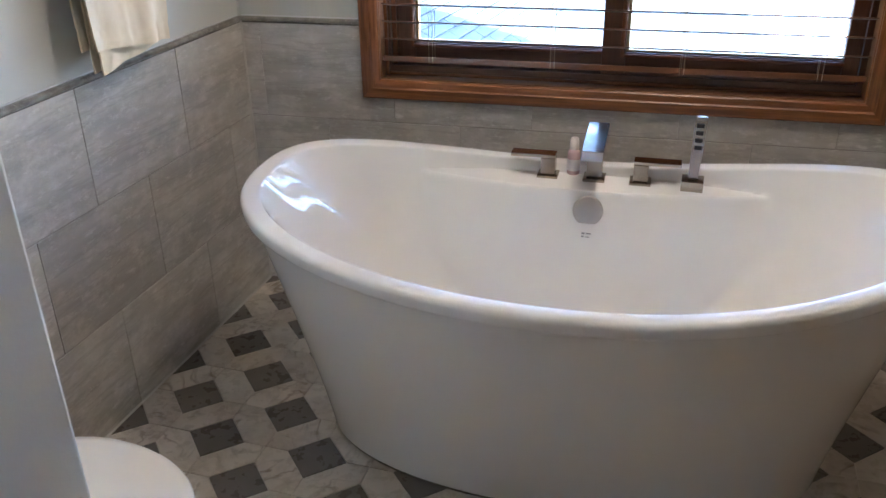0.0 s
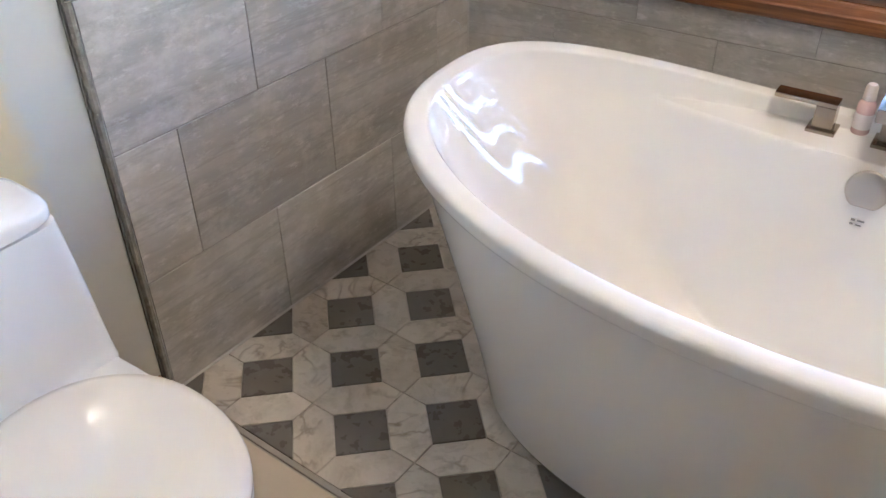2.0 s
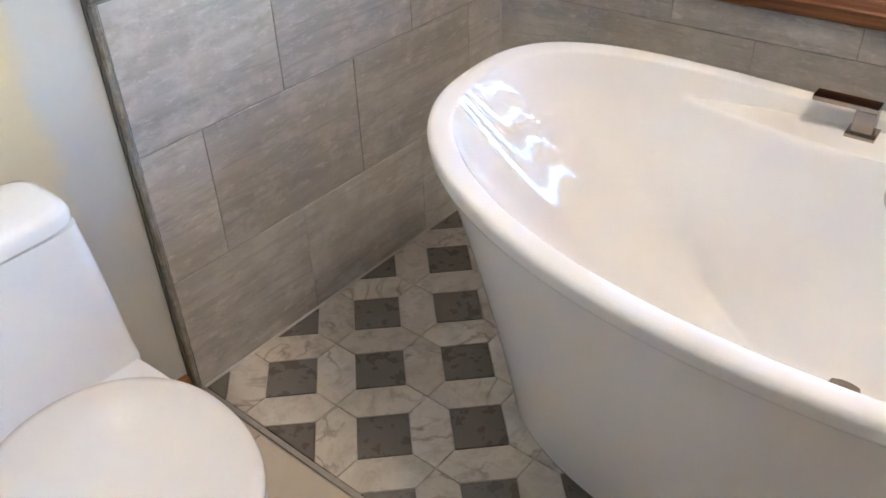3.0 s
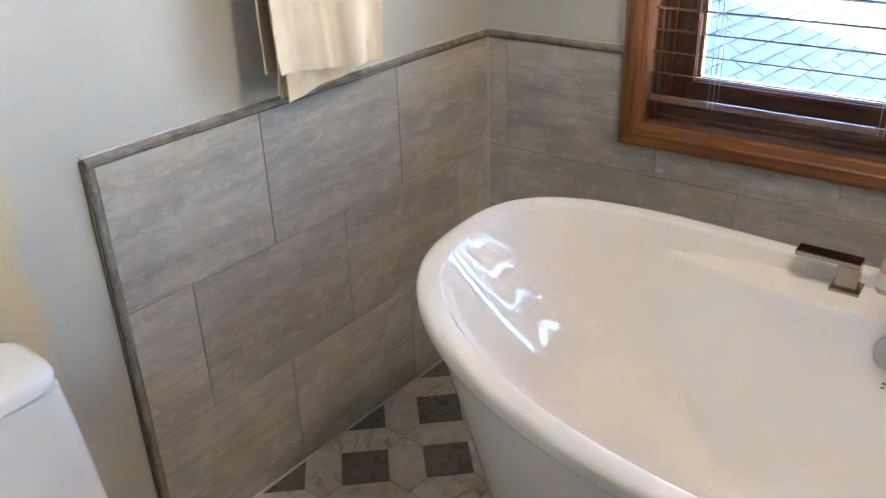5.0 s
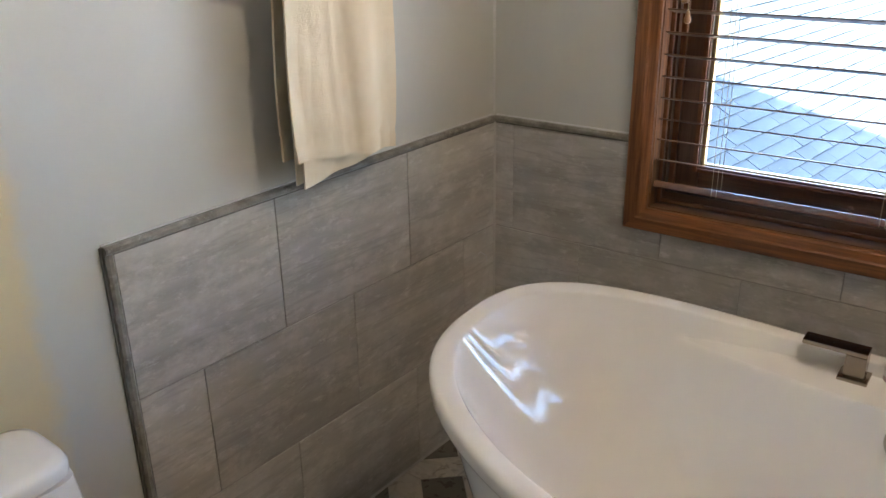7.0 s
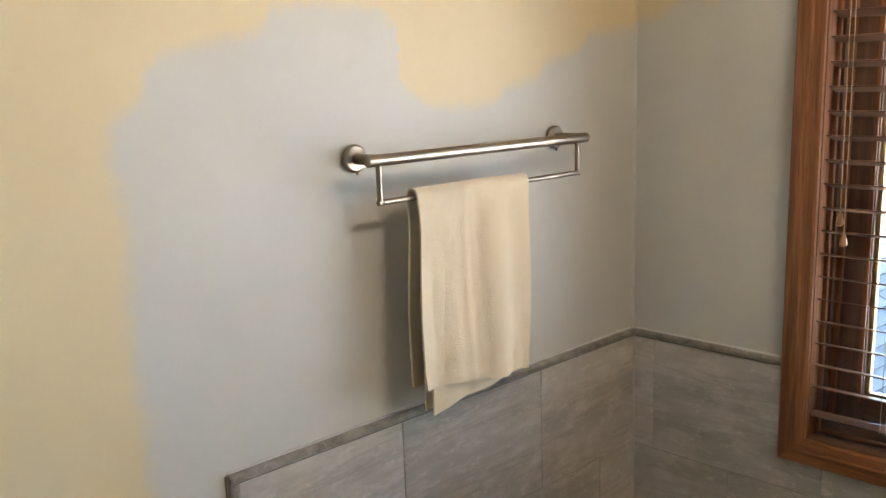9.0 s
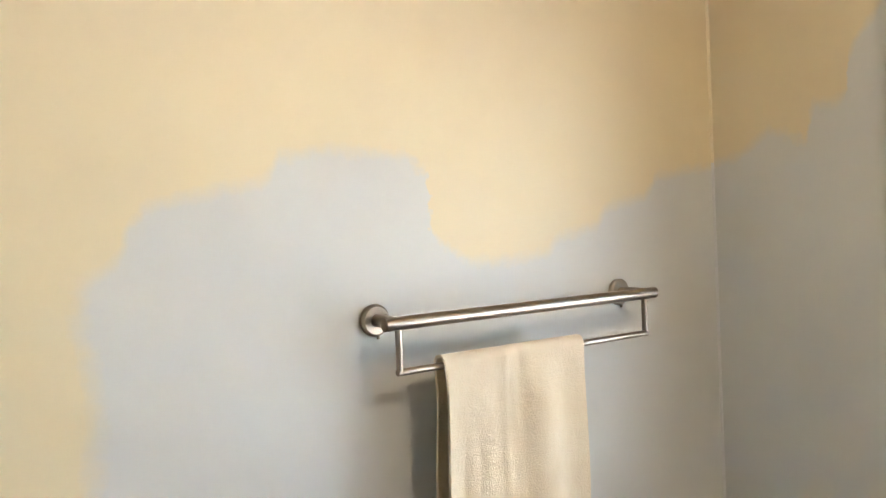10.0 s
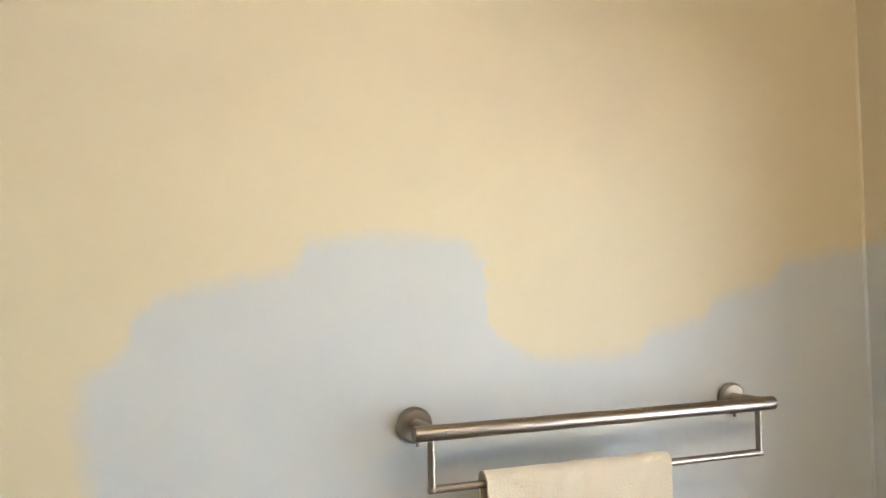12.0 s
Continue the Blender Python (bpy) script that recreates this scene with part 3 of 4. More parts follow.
for f in ((0, 1, 2, 3), (7, 6, 5, 4), (0, 4, 5, 1), (1, 5, 6, 2), (2, 6, 7, 3), (3, 7, 4, 0)):
    bm.faces.new([vs[i] for i in f])
part("roof_deck", bm, M["siding"], roof)
bm = bmesh.new()
bmesh.ops.create_grid(bm, x_segments=2, y_segments=2, size=400, matrix=Matrix.Translation((0, 0, -6.0)))
tagged(part("ground", bm, M["soil"]), "pale paved ground far below the window", "ground", kind="structure")

# this house's roof edge, unseen, placed so that its shade falls on the roof next door
RAKE = (Vector((-3.0, 0.75, 3.01)), Vector((5.0, 0.75, 6.37)))
bm = bmesh.new()
vs = []
for w in (0.0, 0.18):
    for p in (RAKE[0], RAKE[1], Vector((RAKE[1].x, -5.0, RAKE[1].z)), Vector((RAKE[0].x, -5.0, RAKE[0].z))):
        vs.append(bm.verts.new(p + Vector((0, 0, w - 0.18))))
for f in ((0, 1, 2, 3), (7, 6, 5, 4), (0, 4, 5, 1), (1, 5, 6, 2), (2, 6, 7, 3), (3, 7, 4, 0)):
    bm.faces.new([vs[i] for i in f])
tagged(part("roof_overhang", bm, M["siding"]), "unseen sloping roof edge over this house, added to cast shade", "roof", kind="structure")

# ---- bathtub ----
TC, TROT = Vector((1.178, -0.5563, 0)), 0.048
TA, TB, TZ = 0.825, 0.4337, 0.596
TUB = Matrix.Translation(TC) @ Matrix.Rotation(TROT, 4, "Z")
NT = 360


def rim_z(x, y=0.0):
    return TZ + (0.095 if x < 0 else 0.128) * min(1.0, abs(x) / TA) ** 1.88 + 0.012 * y / TB


def oval(inset, e=2.6):
    return superellipse(TA - inset, TB - inset, e, NT)


def smooth_max(a, b, k):
    return (a + b + math.sqrt((a - b) ** 2 + k * k)) / 2


def deck_y(x):
    return 0.262 + 0.060 * (x / 0.49) ** 2


RIM, DECK_Z, FLOOR_Z, DRAIN = 0.047, 0.584, 0.170, (0.025, 0.085)
IA, IB = TA - RIM, TB - RIM


def bowl_z(rx, ry, s):
    """Height of the plain bowl at share s of the way from the rim's place (rx, ry) to the middle: leaning ends, steep sides."""
    c = min(1.0, abs(rx) / IA)
    power = 2.0 + (1.5 if ry > 0 else 1.0) * (1 - c * c)
    top = rim_z(rx, ry) + 0.0005
    return FLOOR_Z + (top - FLOOR_Z) * (1 - s) ** power


BACK_Y, BACK_POWER = 0.04, 2.2


def back_z(x, y):
    """Height of the basin's back wall under the tap deck."""
    q = max(0.0, (y - BACK_Y) / (deck_y(x) - BACK_Y))
    return FLOOR_Z + (DECK_Z - FLOOR_Z) * q ** BACK_POWER


def basin_z(rx, ry, ex, ey, s):
    """A place in the basin, whose outline fills out from the rim's form (rx, ry) to a squarer oval (ex, ey) on the way down."""
    w = 1 - (1 - min(1.0, s / 0.9)) ** 2
    x, y = (rx + (ex - rx) * w) * (1 - s), (ry + (ey - ry) * w) * (1 - s) - 0.012 * s
    z = bowl_z(rx, ry, s)
    if y > BACK_Y:
        shelf = -smooth_max(-back_z(x, y), -DECK_Z, 0.0025)
        t = max(0.0, min(1.0, (DECK_Z - max(z, shelf)) / (DECK_Z - FLOOR_Z)))
        near = min(1.0, (y - BACK_Y) / 0.14)
        z = smooth_max(z, shelf, near * near * (3 - 2 * near) * (0.003 + 0.46 * t * (1 - t) ** 2))
    sink = math.hypot(x - DRAIN[0], y - DRAIN[1])
    return x, y, z - 0.006 * math.exp(-(sink / 0.16) ** 2)


tub = thing("bathtub", "glossy white oval freestanding bathtub with raised ends", "bathtub", at=tuple(TC))
base = superellipse(0.645, 0.346, 2.35, NT)
rings = []
for f in (0.0, 0.02, 0.1, 0.2, 0.3, 0.4, 0.5, 0.6, 0.7, 0.8, 0.9, 0.96):
    ring = []
    for (bx, by), (tx, ty) in zip(base, oval(0.020)):
        g = f ** 1.15
        ring.append((bx + (tx - bx) * g, by + (ty - by) * g, 0.012 + f * (rim_z(tx, ty) - 0.040 - 0.012)))
    rings.append(ring)
lip = [(0.017, -0.040), (0.008, -0.041), (0.002, -0.037), (0.0, -0.030), (0.0, -0.014), (0.0015, -0.009), (0.005, -0.004), (0.010, -0.0012), (0.017, 0.0), (0.028, 0.0005), (0.037, 0.0), (0.042, -0.0006), (0.045, -0.0018)]
for d, h in lip:
    rings.append([(x, y, rim_z(x, y) + h + 0.004) for x, y in oval(d)])
inner_rim, inner_oval = oval(RIM), oval(RIM, 3.2)
STEPS = [0.0, 0.003] + [0.008 + 0.0085 * i for i in range(46)] + [0.415 + 0.03 * i for i in range(19)]
for st in STEPS:
    rings.append([basin_z(*a, *b, st) for a, b in zip(inner_rim, inner_oval)])
shell = part("shell", loft(rings), M["tub"], tub, smooth=50)
shell.rotation_euler = (0, 0, TROT)
# dark ring paints the shade in the crack between tub and floor
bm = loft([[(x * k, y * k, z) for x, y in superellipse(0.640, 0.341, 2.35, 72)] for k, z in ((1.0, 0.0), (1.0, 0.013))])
part("base_seal", bm, M["shadow_gap"], tub, "dark ring standing in for the shaded crack under the tub").rotation_euler = (0, 0, TROT)


def on_back(x, z):
    """The frame of a place on the basin's back wall: its z axis points out of the wall."""
    y = BACK_Y + (deck_y(x) - BACK_Y) * ((z - FLOOR_Z) / (DECK_Z - FLOOR_Z)) ** (1 / BACK_POWER)
    slope = (back_z(x, y) - back_z(x, y - 0.004)) / 0.004
    nrm = Vector((0, -slope, 1)).normalized()
    return Matrix.Rotation(TROT, 4, "Z") @ Matrix.Translation((x, y, z)) @ nrm.to_track_quat("Z", "Y").to_matrix().to_4x4()


R3 = Matrix.Rotation(TROT, 4, "Z")
turn_cut = []
for i in range(48):
    a = 2 * math.pi * i / 48
    turn_cut.append((math.cos(a), max(math.sin(a), -0.86)))
bm = loft([[(r * u, r * v, h) for u, v in turn_cut] for r, h in ((0.036, -0.01), (0.040, 0.004), (0.041, 0.010), (0.039, 0.013), (0.036, 0.0145), (0.020, 0.0155))])
bm.transform(on_back(0.012, 0.532))
part("overflow", bm, M["satin"], tub, "round satin nickel overflow cover", 30)
bm = box(-0.012, 0.002, -0.002, -0.004, 0.006, 0.0045)
box(-0.001, 0.003, -0.002, 0.013, 0.0055, 0.0045, bm=bm)
box(-0.013, -0.006, -0.002, -0.006, -0.003, 0.0045, bm=bm)
box(-0.002, -0.006, -0.002, 0.009, -0.004, 0.0045, bm=bm)
bm.transform(on_back(0.012, 0.466))
part("maker_mark", bm, M["mark"], tub, "small grey printed mark")
dr = R3 @ Matrix.Translation((DRAIN[0], DRAIN[1], FLOOR_Z - 0.006))
bm = loft([[(r * math.cos(a), r * math.sin(a), h) for a in [2 * math.pi * i / 36 for i in range(36)]] for r, h in ((0.040, -0.01), (0.040, 0.003), (0.037, 0.006), (0.033, 0.006), (0.032, 0.013), (0.028, 0.018), (0.010, 0.021))])
bm.transform(dr)
part("drain", bm, M["nickel"], tub, "nickel drain stopper", 35)

# ---- tub filler: two lever handles, spout, hand shower ----
DZ = 0.584


def lever_handle(x, y, side):
    h = thing("faucet_handle", "brushed nickel square lever tap on the tub deck", "faucet handle", "tub filler taps", at=(x, y, DZ))
    part("base_plate", box(-0.029, -0.029, -0.006, 0.029, 0.029, 0.007, 0.0015), M["nickel"], h)
    part("stem", box(-0.020, -0.020, 0.007, 0.020, 0.020, 0.056, 0.002), M["nickel"], h)
    a, b = (-0.105, 0.0205) if side < 0 else (-0.0205, 0.105)
    part("lever", box(a, -0.0205, 0.056, b, 0.0205, 0.066, 0.0015), M["lever"], h, "thin polished nickel lever")
    return h


lever_handle(1.047, -0.205, -1).rotation_euler = (0, 0, 0.05)
lever_handle(1.302, -0.196, 1).rotation_euler = (0, 0, 0.05)
sp = thing("tub_spout", "brushed nickel flat bath spout on the tub deck", "faucet", "tub filler taps", at=(1.176, -0.200, DZ))
part("base_plate", box(-0.030, -0.030, -0.006, 0.030, 0.030, 0.008, 0.0015), M["nickel"], sp)
part("stem", box(-0.021, -0.018, 0.008, 0.021, 0.020, 0.110, 0.002), M["nickel"], sp)
bm = loft([[(-0.028, y, z0_), (0.028, y, z0_), (0.028, y, z1_), (-0.028, y, z1_)] for y, z0_, z1_ in ((0.075, 0.112, 0.139), (0.0, 0.106, 0.134), (-0.075, 0.100, 0.129), (-0.128, 0.096, 0.124))])
bmesh.ops.bevel(bm, geom=bm.edges[:], offset=0.0015, segments=2, affect="EDGES")
part("spout", bm, M["chrome"], sp)
sp.rotation_euler = (0, 0, 0.05)

hs = thing("hand_shower", "brushed nickel square hand shower standing in its holder", "hand shower", "tub filler taps", at=(1.440, -0.205, DZ))
part("holder", box(-0.029, -0.029, -0.006, 0.029, 0.029, 0.028, 0.002), M["nickel"], hs)
bm = loft([[(-w + d, -t_ + e_, z), (w + d, -t_ + e_, z), (w + d, t_ + e_, z), (-w + d, t_ + e_, z)] for w, t_, d, e_, z in ((0.013, 0.010, 0.0, 0.0, 0.028), (0.014, 0.010, 0.002, 0.002, 0.09), (0.0165, 0.009, 0.005, 0.006, 0.190), (0.0145, 0.006, 0.005, 0.007, 0.199))])
bmesh.ops.bevel(bm, geom=bm.edges[:], offset=0.0015, segments=2, affect="EDGES")
wand = part("wand", bm, M["nickel"], hs)
for k in range(4):
    z = 0.112 + 0.020 * k
    part("nozzle", box(-0.006, -0.0085 + 0.0003 * k, z, 0.013, -0.002, z + 0.011, 0.001), M["black"], wand, "dark spray slot")

bottle = thing("small_bottle", "small pink bottle with a pale cap on the tub deck", "bottle", at=(1.113, -0.176, DZ))


def turned(prof, seg=20):
    return loft([[(r * math.cos(a), r * math.sin(a), z) for a in [2 * math.pi * i / seg for i in range(seg)]] for r, z in prof])


part("body", turned(((0.016, -0.004), (0.018, 0.004), (0.018, 0.062), (0.014, 0.070), (0.010, 0.073))), M["pink"], bottle, smooth=40)
part("label", turned(((0.0184, 0.012), (0.0184, 0.045))), M["label"], bottle, "white paper label", 40)
part("cap", turned(((0.0125, 0.073), (0.013, 0.076), (0.012, 0.100), (0.009, 0.106))), M["cap"], bottle, "pale frosted cap", 40)

# ---- towel bar and towel ----
bar = thing("towel_rail", "brushed nickel double towel rail fixed to the wall", "towel rail", at=(-P, -0.60, 1.472))


def tpart(name, bm, label="", smooth=40):
    bm.transform(Matrix.Translation((P, 0.60, -1.472)))
    return part(name, bm, M["bar"], bar, label, smooth)


BX = 0.070
tpart("grab_bar", rod((BX, -0.912, 1.472), (BX, -0.290, 1.472), 0.0110, 28, 0.0015))
tpart("collar", rod((BX, -0.868, 1.472), (BX, -0.866, 1.472), 0.0113, 28))
for y in (-0.884, -0.312):
    tpart("flange", rod((-P, y, 1.472), (0.003, y, 1.472), 0.0265, 32, 0.004))
    tpart("post", rod((0.003, y, 1.472), (BX, y, 1.472), 0.0105, 20))
    tpart("set_screw", rod((-0.002, y + 0.004, 1.441), (-0.002, y + 0.004, 1.450), 0.0028, 10))
for y in (-0.886, -0.322):
    tpart("hanger", rod((BX, y, 1.392), (BX, y, 1.464), 0.0055, 14))
tpart("lower_bar", rod((BX, -0.8915, 1.395), (BX, -0.3165, 1.395), 0.0058, 14, 0.001))


def cloth(name, path, y0, y1, thick, skew=0.0, waves=1.0, parent=None, seed=0, bottoms=(0.0, 0.0), hem=False):
    """A hanging sheet: path is its (x, z) line, swept from y0 to y1, with folds that grow towards the ends."""
    rg = random.Random(seed)
    ph = [rg.uniform(0, 6.28) for _ in range(4)]
    nu = 60
    fine = []
    for (ax, az), (bx_, bz) in zip(path, path[1:]):
        steps_ = max(1, int(math.hypot(bx_ - ax, bz - az) / 0.012))
        fine += [(ax + (bx_ - ax) * k / steps_, az + (bz - az) * k / steps_) for k in range(steps_)]
    fine.append(path[-1])
    top = max(z for x, z in fine)
    rowz = []
    for side in (0, 1):
        grid = []
        for k, (x, z) in enumerate(fine):
            a = fine[max(0, k - 1)]
            b = fine[min(len(fine) - 1, k + 1)]
            tx, tz = b[0] - a[0], b[1] - a[1]
            ln = math.hypot(tx, tz) or 1
            nx, nz = -tz / ln, tx / ln
            drop = (top - z)
            row = []
            for i in range(nu + 1):
                f = i / nu
                y = y0 + (y1 - y0) * f + skew * drop + 0.004 * math.sin(drop * 16 + ph[3]) * (f - 0.5)
                amp = waves * min(1.0, drop / 0.06) * (0.0025 + 0.006 * drop)
                w = amp * (math.sin(f * 9.5 + ph[0] + drop * 1.2) + 0.6 * math.sin(f * 17 + ph[1] - drop * 2.5) + 0.5 * math.sin(f * 4 + drop * 9 + ph[2]))
                w += waves * 0.0016 * math.exp(-((f - 0.40 - 0.10 * drop) / 0.035) ** 2) - waves * 0.0012 * math.exp(-((f - 0.50 - 0.16 * drop) / 0.03) ** 2)
                end = min(1.0, drop / 0.38)
                zz_ = z - (bottoms[0] * (1 - f) + bottoms[1] * f) * end ** 2
                o_ = thick * side
                if hem and 0.345 < drop < 0.358:
                    o_ *= 0.45
                row.append((x + nx * o_ + w, y, zz_ + nz * o_))
            grid.append(row)
        rowz.append(grid)
    bm = bmesh.new()
    V = [[[bm.verts.new(p) for p in row] for row in g] for g in rowz]
    m_, n_ = len(fine), nu + 1
    for k in range(m_ - 1):
        for i in range(nu):
            bm.faces.new((V[0][k][i], V[0][k][i + 1], V[0][k + 1][i + 1], V[0][k + 1][i]))
            bm.faces.new((V[1][k][i], V[1][k + 1][i], V[1][k + 1][i + 1], V[1][k][i + 1]))
        bm.faces.new((V[0][k][0], V[0][k + 1][0], V[1][k + 1][0], V[1][k][0]))
        bm.faces.new((V[0][k][nu], V[1][k][nu], V[1][k + 1][nu], V[0][k + 1][nu]))
    for i in range(nu):
        bm.faces.new((V[0][0][i], V[1][0][i], V[1][0][i + 1], V[0][0][i + 1]))
        bm.faces.new((V[0][-1][i], V[0][-1][i + 1], V[1][-1][i + 1], V[1][-1][i]))
    return part(name, bm, M["towel"], parent, "", 60)


towel = tagged(new("hand_towel"), "folded cream terry hand towel over the lower rail", "towel")


def arc(r, z):
    return [(BX - r * math.cos(a), z + r * math.sin(a)) for a in [math.pi * k / 10 for k in range(11)]]


cloth("outer_layer", [(BX - 0.022, 1.012)] + arc(0.0125, 1.396) + [(BX + 0.016, 1.015)], -0.812, -0.502, 0.005, -0.012, 2.0, towel, 3, (-0.005, 0.030), True)
cloth("inner_layer", [(BX - 0.014, 0.994)] + arc(0.0068, 1.396) + [(BX + 0.006, 0.991)], -0.784, -0.506, 0.004, -0.002, 0.8, towel, 8, (0.036, -0.004))

# ---- toilet ----
toilet = thing("toilet", "white one-piece toilet with closed lid", "toilet", at=(0.0, -1.583, 0.0))


def egg(x0_, x1_, half, e, z, k=64):
    c = (x0_ + x1_) / 2
    return [(c + x, y, z) for x, y in superellipse((x1_ - x0_) / 2, half, e, k)]


def bowl_egg(front, half, z, k=72):
    out = []
    for i in range(k):
        t = 2 * math.pi * i / k
        c, q = math.cos(t), math.sin(t)
        e = 2.1 if c > 0 else 3.6
        x, y = math.copysign(abs(c) ** (2 / e), c), math.copysign(abs(q) ** (2 / e), q)
        out.append((0.450 + x * (front - 0.450 if x > 0 else 0.415), y * half, z))
    return out


rings = [bowl_egg(0.590, 0.108, 0.0), bowl_egg(0.595, 0.110, 0.03), bowl_egg(0.605, 0.118, 0.14), bowl_egg(0.640, 0.145, 0.24), bowl_egg(0.676, 0.172, 0.33),
         bowl_egg(0.694, 0.188, 0.375), bowl_egg(0.698, 0.191, 0.390), bowl_egg(0.692, 0.188, 0.398), bowl_egg(0.66, 0.15, 0.401)]
part("bowl", loft(rings), M["china"], toilet, smooth=50)
rings = []
for z, xf, half in ((0.380, 0.244, 0.196), (0.396, 0.241, 0.1985), (0.405, 0.232, 0.1995), (0.42, 0.224, 0.200), (0.45, 0.218, 0.199), (0.52, 0.211, 0.195), (0.62, 0.203, 0.187), (0.674, 0.199, 0.181)):
    rings.append(egg(0.030, xf, half, 8.0, z))
part("tank", loft(rings), M["china"], toilet, smooth=50)
rings = [egg(0.029, 0.195, 0.176, 5, 0.676), egg(0.026, 0.202, 0.182, 5, 0.680), egg(0.026, 0.203, 0.183, 5, 0.698), egg(0.030, 0.198, 0.178, 5, 0.708), egg(0.042, 0.185, 0.163, 4.5, 0.714), egg(0.07, 0.15, 0.12, 4, 0.717)]
part("tank_lid", loft(rings), M["china"], toilet, smooth=50)


def seat_egg(shrink, z, k=72):
    out = []
    for x, y in superellipse(1.0, 1.0, 2.08, k):
        out.append((0.450 + x * ((0.254 if x > 0 else 0.205) - shrink), y * (0.192 - shrink), z))
    return out


part("seat_ring", loft([seat_egg(0.006, 0.402), seat_egg(0.003, 0.406), seat_egg(0.003, 0.412), seat_egg(0.006, 0.4155)]), M["seat"], toilet, smooth=50)
rings = [seat_egg(0.004, 0.417), seat_egg(0.0, 0.421), seat_egg(0.0, 0.428), seat_egg(0.004, 0.4335), seat_egg(0.022, 0.438), seat_egg(0.08, 0.4405), seat_egg(0.15, 0.441)]
part("seat_lid", loft(rings), M["seat"], toilet, "closed cream-white seat lid", 50)

# ---- ceiling light ----
LX, LY = 1.46, -0.62
light = thing("ceiling_light", "round white ceiling light with three glowing globe bulbs", "ceiling light", at=(LX, LY, ZC))
part("plate", turned(((0.02, -0.026), (0.185, -0.024), (0.200, -0.018), (0.206, 0.0), (0.02, 0.0)), 48), M["white_trim"], light, smooth=40)
for dx, dy in ((-0.13, -0.05), (0.02, 0.13), (0.11, -0.09)):
    bm = turned(((0.017, -0.040), (0.019, -0.024), (0.022, -0.020)), 20)
    bm.transform(Matrix.Translation((dx, dy, 0)))
    holder = part("lamp_holder", bm, M["white_trim"], light, smooth=40)
    bm = bmesh.new()
    bmesh.ops.create_uvsphere(bm, u_segments=24, v_segments=14, radius=0.045, matrix=Matrix.Translation((dx, dy, -0.082)))
    part("bulb", bm, M["lamp"], holder, "glowing warm globe bulb", 60)

# ---- small marks ----
bm = bmesh.new()
pts = [(-0.080, 0.552), (-0.068, 0.556), (-0.055, 0.545), (-0.045, 0.540), (-0.038, 0.528), (-0.036, 0.515)]
for (a0, b0), (a1, b1) in zip(pts, pts[1:]):
    k = rod((0.0005, a0, b0), (0.0005, a1, b1), 0.0016, 8)
    me = bpy.data.meshes.new("join")
    k.to_mesh(me)
    k.free()
    bm.from_mesh(me)
    bpy.data.meshes.remove(me)
tagged(part("caulk_smear", bm, M["caulk"]), "thin white caulk smear on the wall tile", "caulk smear")

# ---- tiles of the walls ----
ROWS = ((0.003, 0.309), (0.312, 0.618), (0.621, 0.926))
GAP = 0.0009


def put_west(u, v, w):
    return (-0.006 + w, u, v)


def put_north(u, v, w):
    return (u, 0.006 - w, v)


CUT_A = ((-1.177, -0.798, -0.362, 0.004), (-1.177, -1.026, -0.586, -0.146, 0.004), (-1.177, -0.802, -0.374, 0.004))
for (za, zb), cuts in zip(ROWS, CUT_A):
    for a, b in zip(cuts, cuts[1:]):
        part("tile", prism([(a + GAP, za), (b - GAP, za), (b - GAP, zb), (a + GAP, zb)], put_west, 0.006), M["wall_tile"], wall_a)
T = 0.4415
for k, (za, zb) in enumerate(ROWS):
    start = 0.061 if k != 1 else 0.2745 - T
    cuts = [-0.001] + [start + T * i for i in range(10) if 0.01 < start + T * i < XR - 0.01] + [XR - 0.001]
    for a, b in zip(cuts, cuts[1:]):
        a, b = a + GAP, b - GAP
        if k < 2:
            part("tile", prism([(a, za), (b, za), (b, zb), (a, zb)], put_north, 0.006), M["wall_tile"], wall_b)
            continue
        la, ra, lo = WX0 - 0.025, WX1 + 0.025, WZ0 - 0.025
        if b < la or a > ra:
            o = [(a, za), (b, za), (b, zb), (a, zb)]
        elif a < la:
            o = [(a, za), (b, za), (b, lo), (la, lo), (la, zb), (a, zb)]
        elif b > ra:
            o = [(a, za), (b, za), (b, zb), (ra, zb), (ra, lo), (a, lo)]
        else:
            o = [(a, za), (b, za), (b, lo), (a, lo)]
        part("tile", prism(o, put_north, 0.006), M["wall_tile"], wall_b)

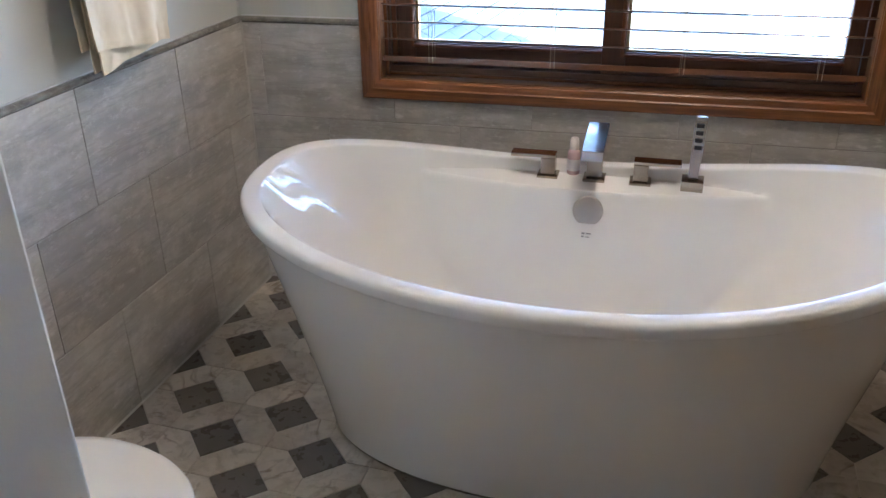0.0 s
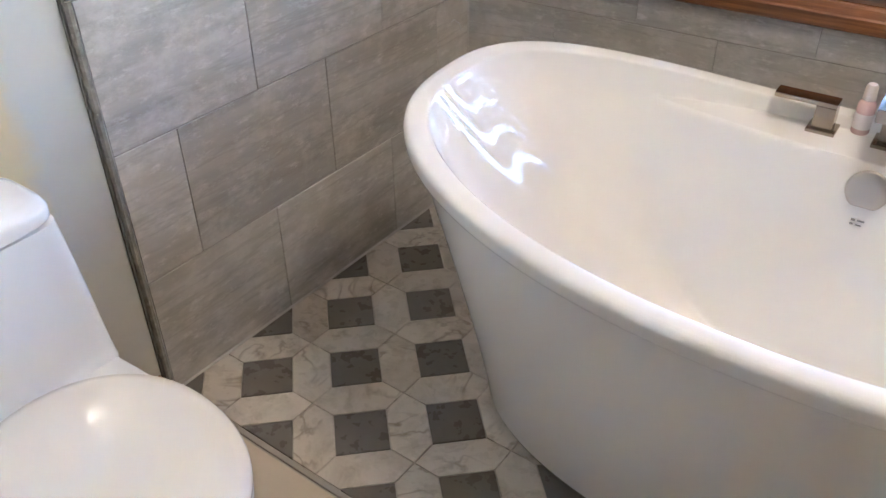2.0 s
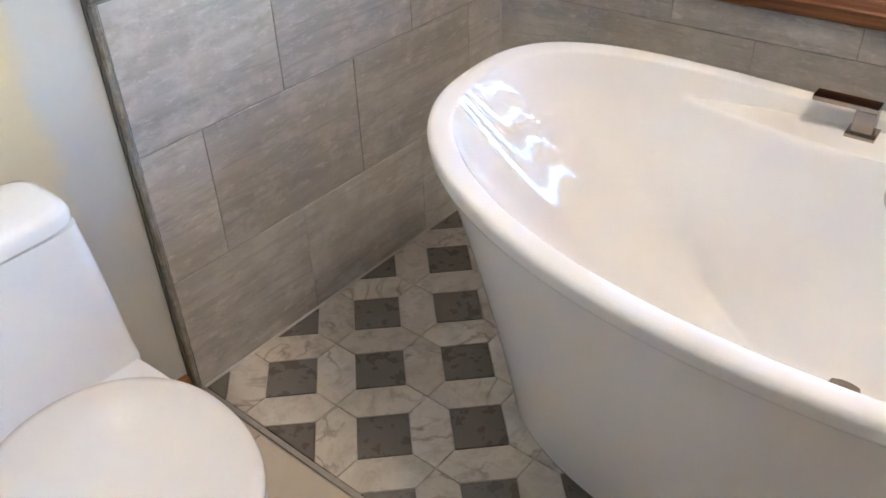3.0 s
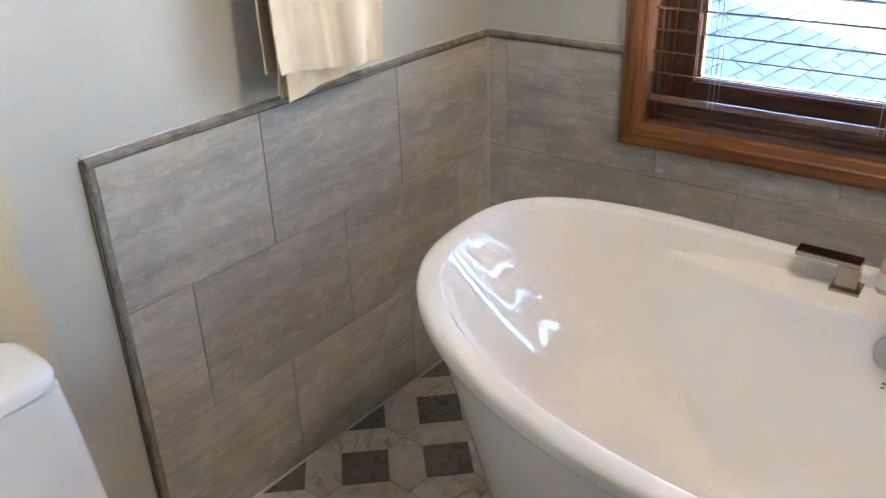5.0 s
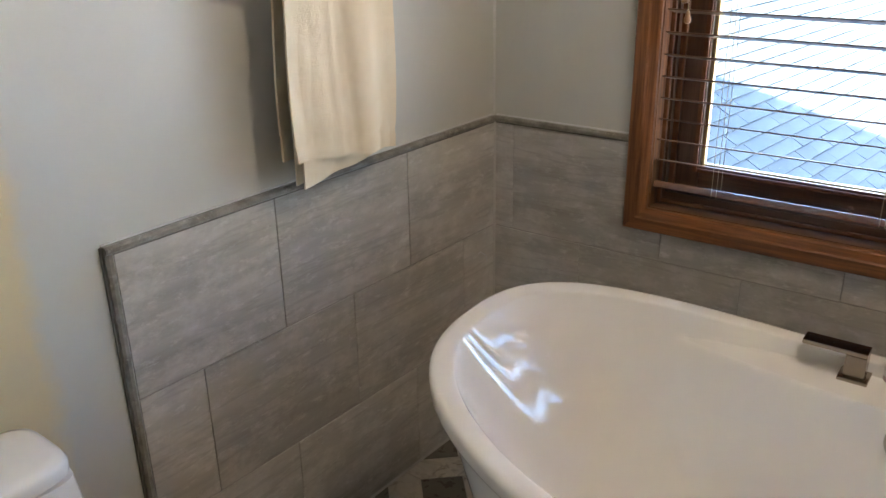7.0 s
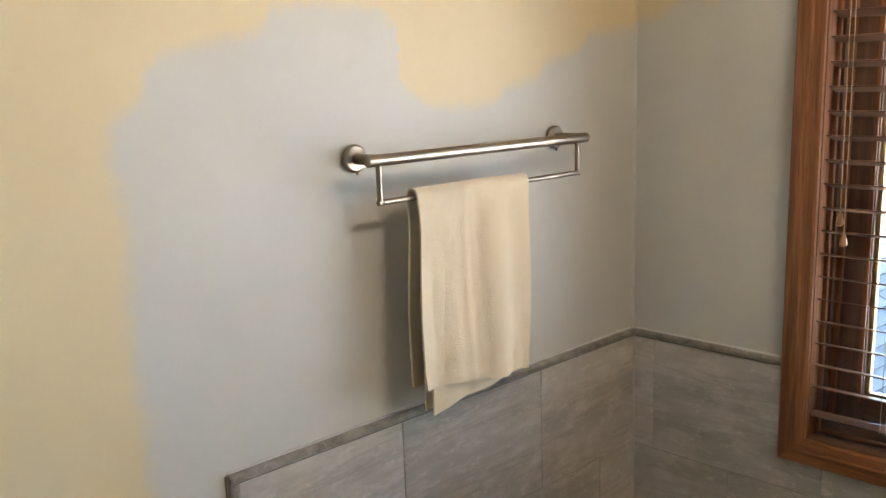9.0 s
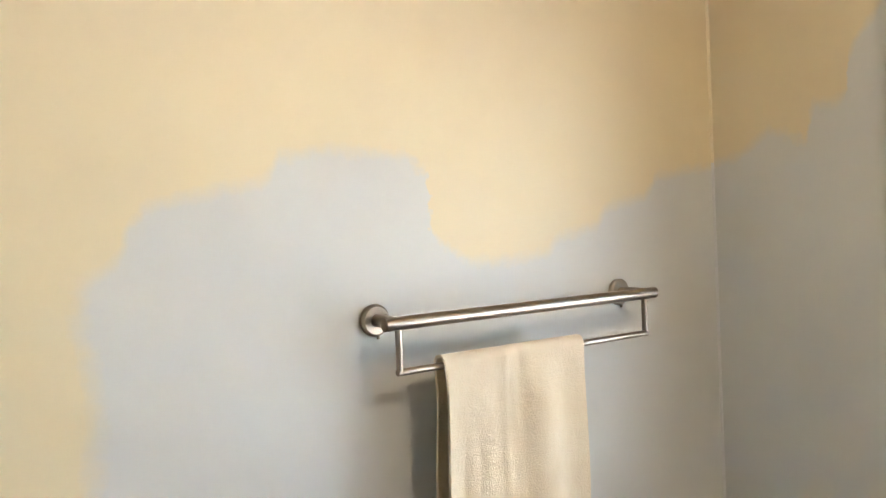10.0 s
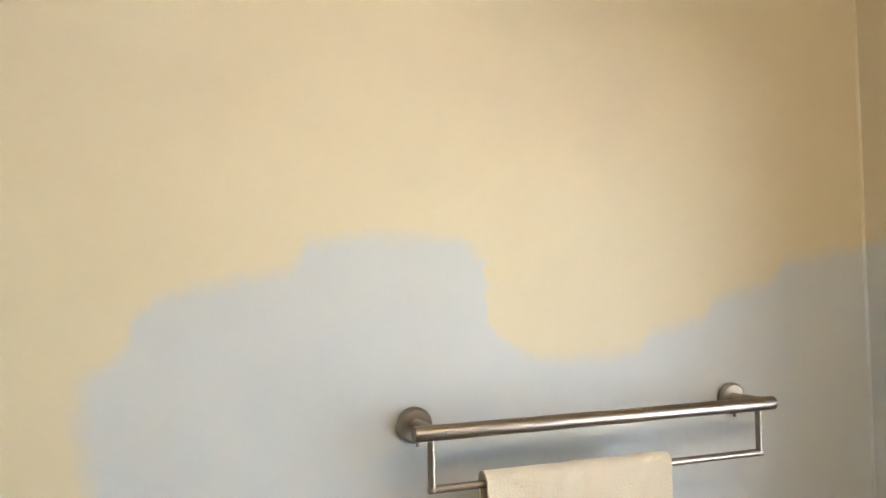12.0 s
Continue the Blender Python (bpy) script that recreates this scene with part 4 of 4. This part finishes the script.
# ---- floor pieces: dark squares and cream pickets on the diagonal ----
S, SIDE, G = 0.1483, 0.1190, 0.0011
L = S * math.sqrt(2)
half, wide = SIDE / 2, (L - SIDE) / 2
square = [(-half + G, -half + G), (half - G, -half + G), (half - G, half - G), (-half + G, half - G)]
picket = [(-wide + G, -half), (0, -half - wide + G * 1.4), (wide - G, -half), (wide - G, half), (0, half + wide - G * 1.4), (-wide + G, half)]
picket_turned = [(-y, x) for x, y in picket]
r2 = math.sqrt(0.5)
X0, Y0, X1, Y1 = 0.004, -1.165, XR - 0.004, 0.20


def turn45(poly, cx, cy):
    return [(cx + (x - y) * r2, cy + (x + y) * r2) for x, y in poly]


shared = {}
for i in range(-26, 30):
    for j in range(-26, 30):
        cx, cy = 0.1400 + S * (i - j), -0.7235 + S * (i + j)
        for name, poly, dx, dy, mtl in (("dark_tile", square, 0, 0, "dark_stone"), ("picket_tile", picket, S / 2, S / 2, "marble"), ("picket_tile_b", picket_turned, -S / 2, S / 2, "marble")):
            px, py = cx + dx, cy + dy
            if not (X0 - 0.15 < px < X1 + 0.15 and Y0 - 0.15 < py < Y1 + 0.15):
                continue
            p0 = turn45(poly, px, py)
            p1 = clip(p0, X0, Y0, X1, Y1)
            if len(p1) < 3 or area(p1) < 3e-5:
                continue
            whole = abs(area(p1) - area(p0)) < 1e-7
            if whole and name in shared:
                o = new(shared[name].name.split(".")[0], shared[name].data)
                o.parent = floor
            else:
                bm = prism([(x - px, y - py) for x, y in p1], lambda u, v, w: (u, v, w - 0.006), 0.006, 0.0008)
                o = part("dark_tile" if name == "dark_tile" else "picket_tile", bm, M[mtl], floor)
                if whole:
                    shared[name] = o
            o.location = (px, py, random.uniform(-0.0003, 0.0003))

# large beige tiles in front of the threshold
F = 0.330
for i in range(11):
    for j in range(14):
        a, b = max(0.0, 0.548 + F * (i - 2)), min(XR, 0.548 + F * (i - 1))
        d, c = -1.185 - F * j, max(YN, -1.185 - F * (j + 1))
        if b - a < 0.02 or d - c < 0.02:
            continue
        bm = prism([(a + 0.0015, c + 0.0015), (b - 0.0015, c + 0.0015), (b - 0.0015, d - 0.0015), (a + 0.0015, d - 0.0015)], lambda u, v, w: (u, v, w - 0.006), 0.006, 0.001)
        part("beige_tile", bm, M["beige_tile"], floor)
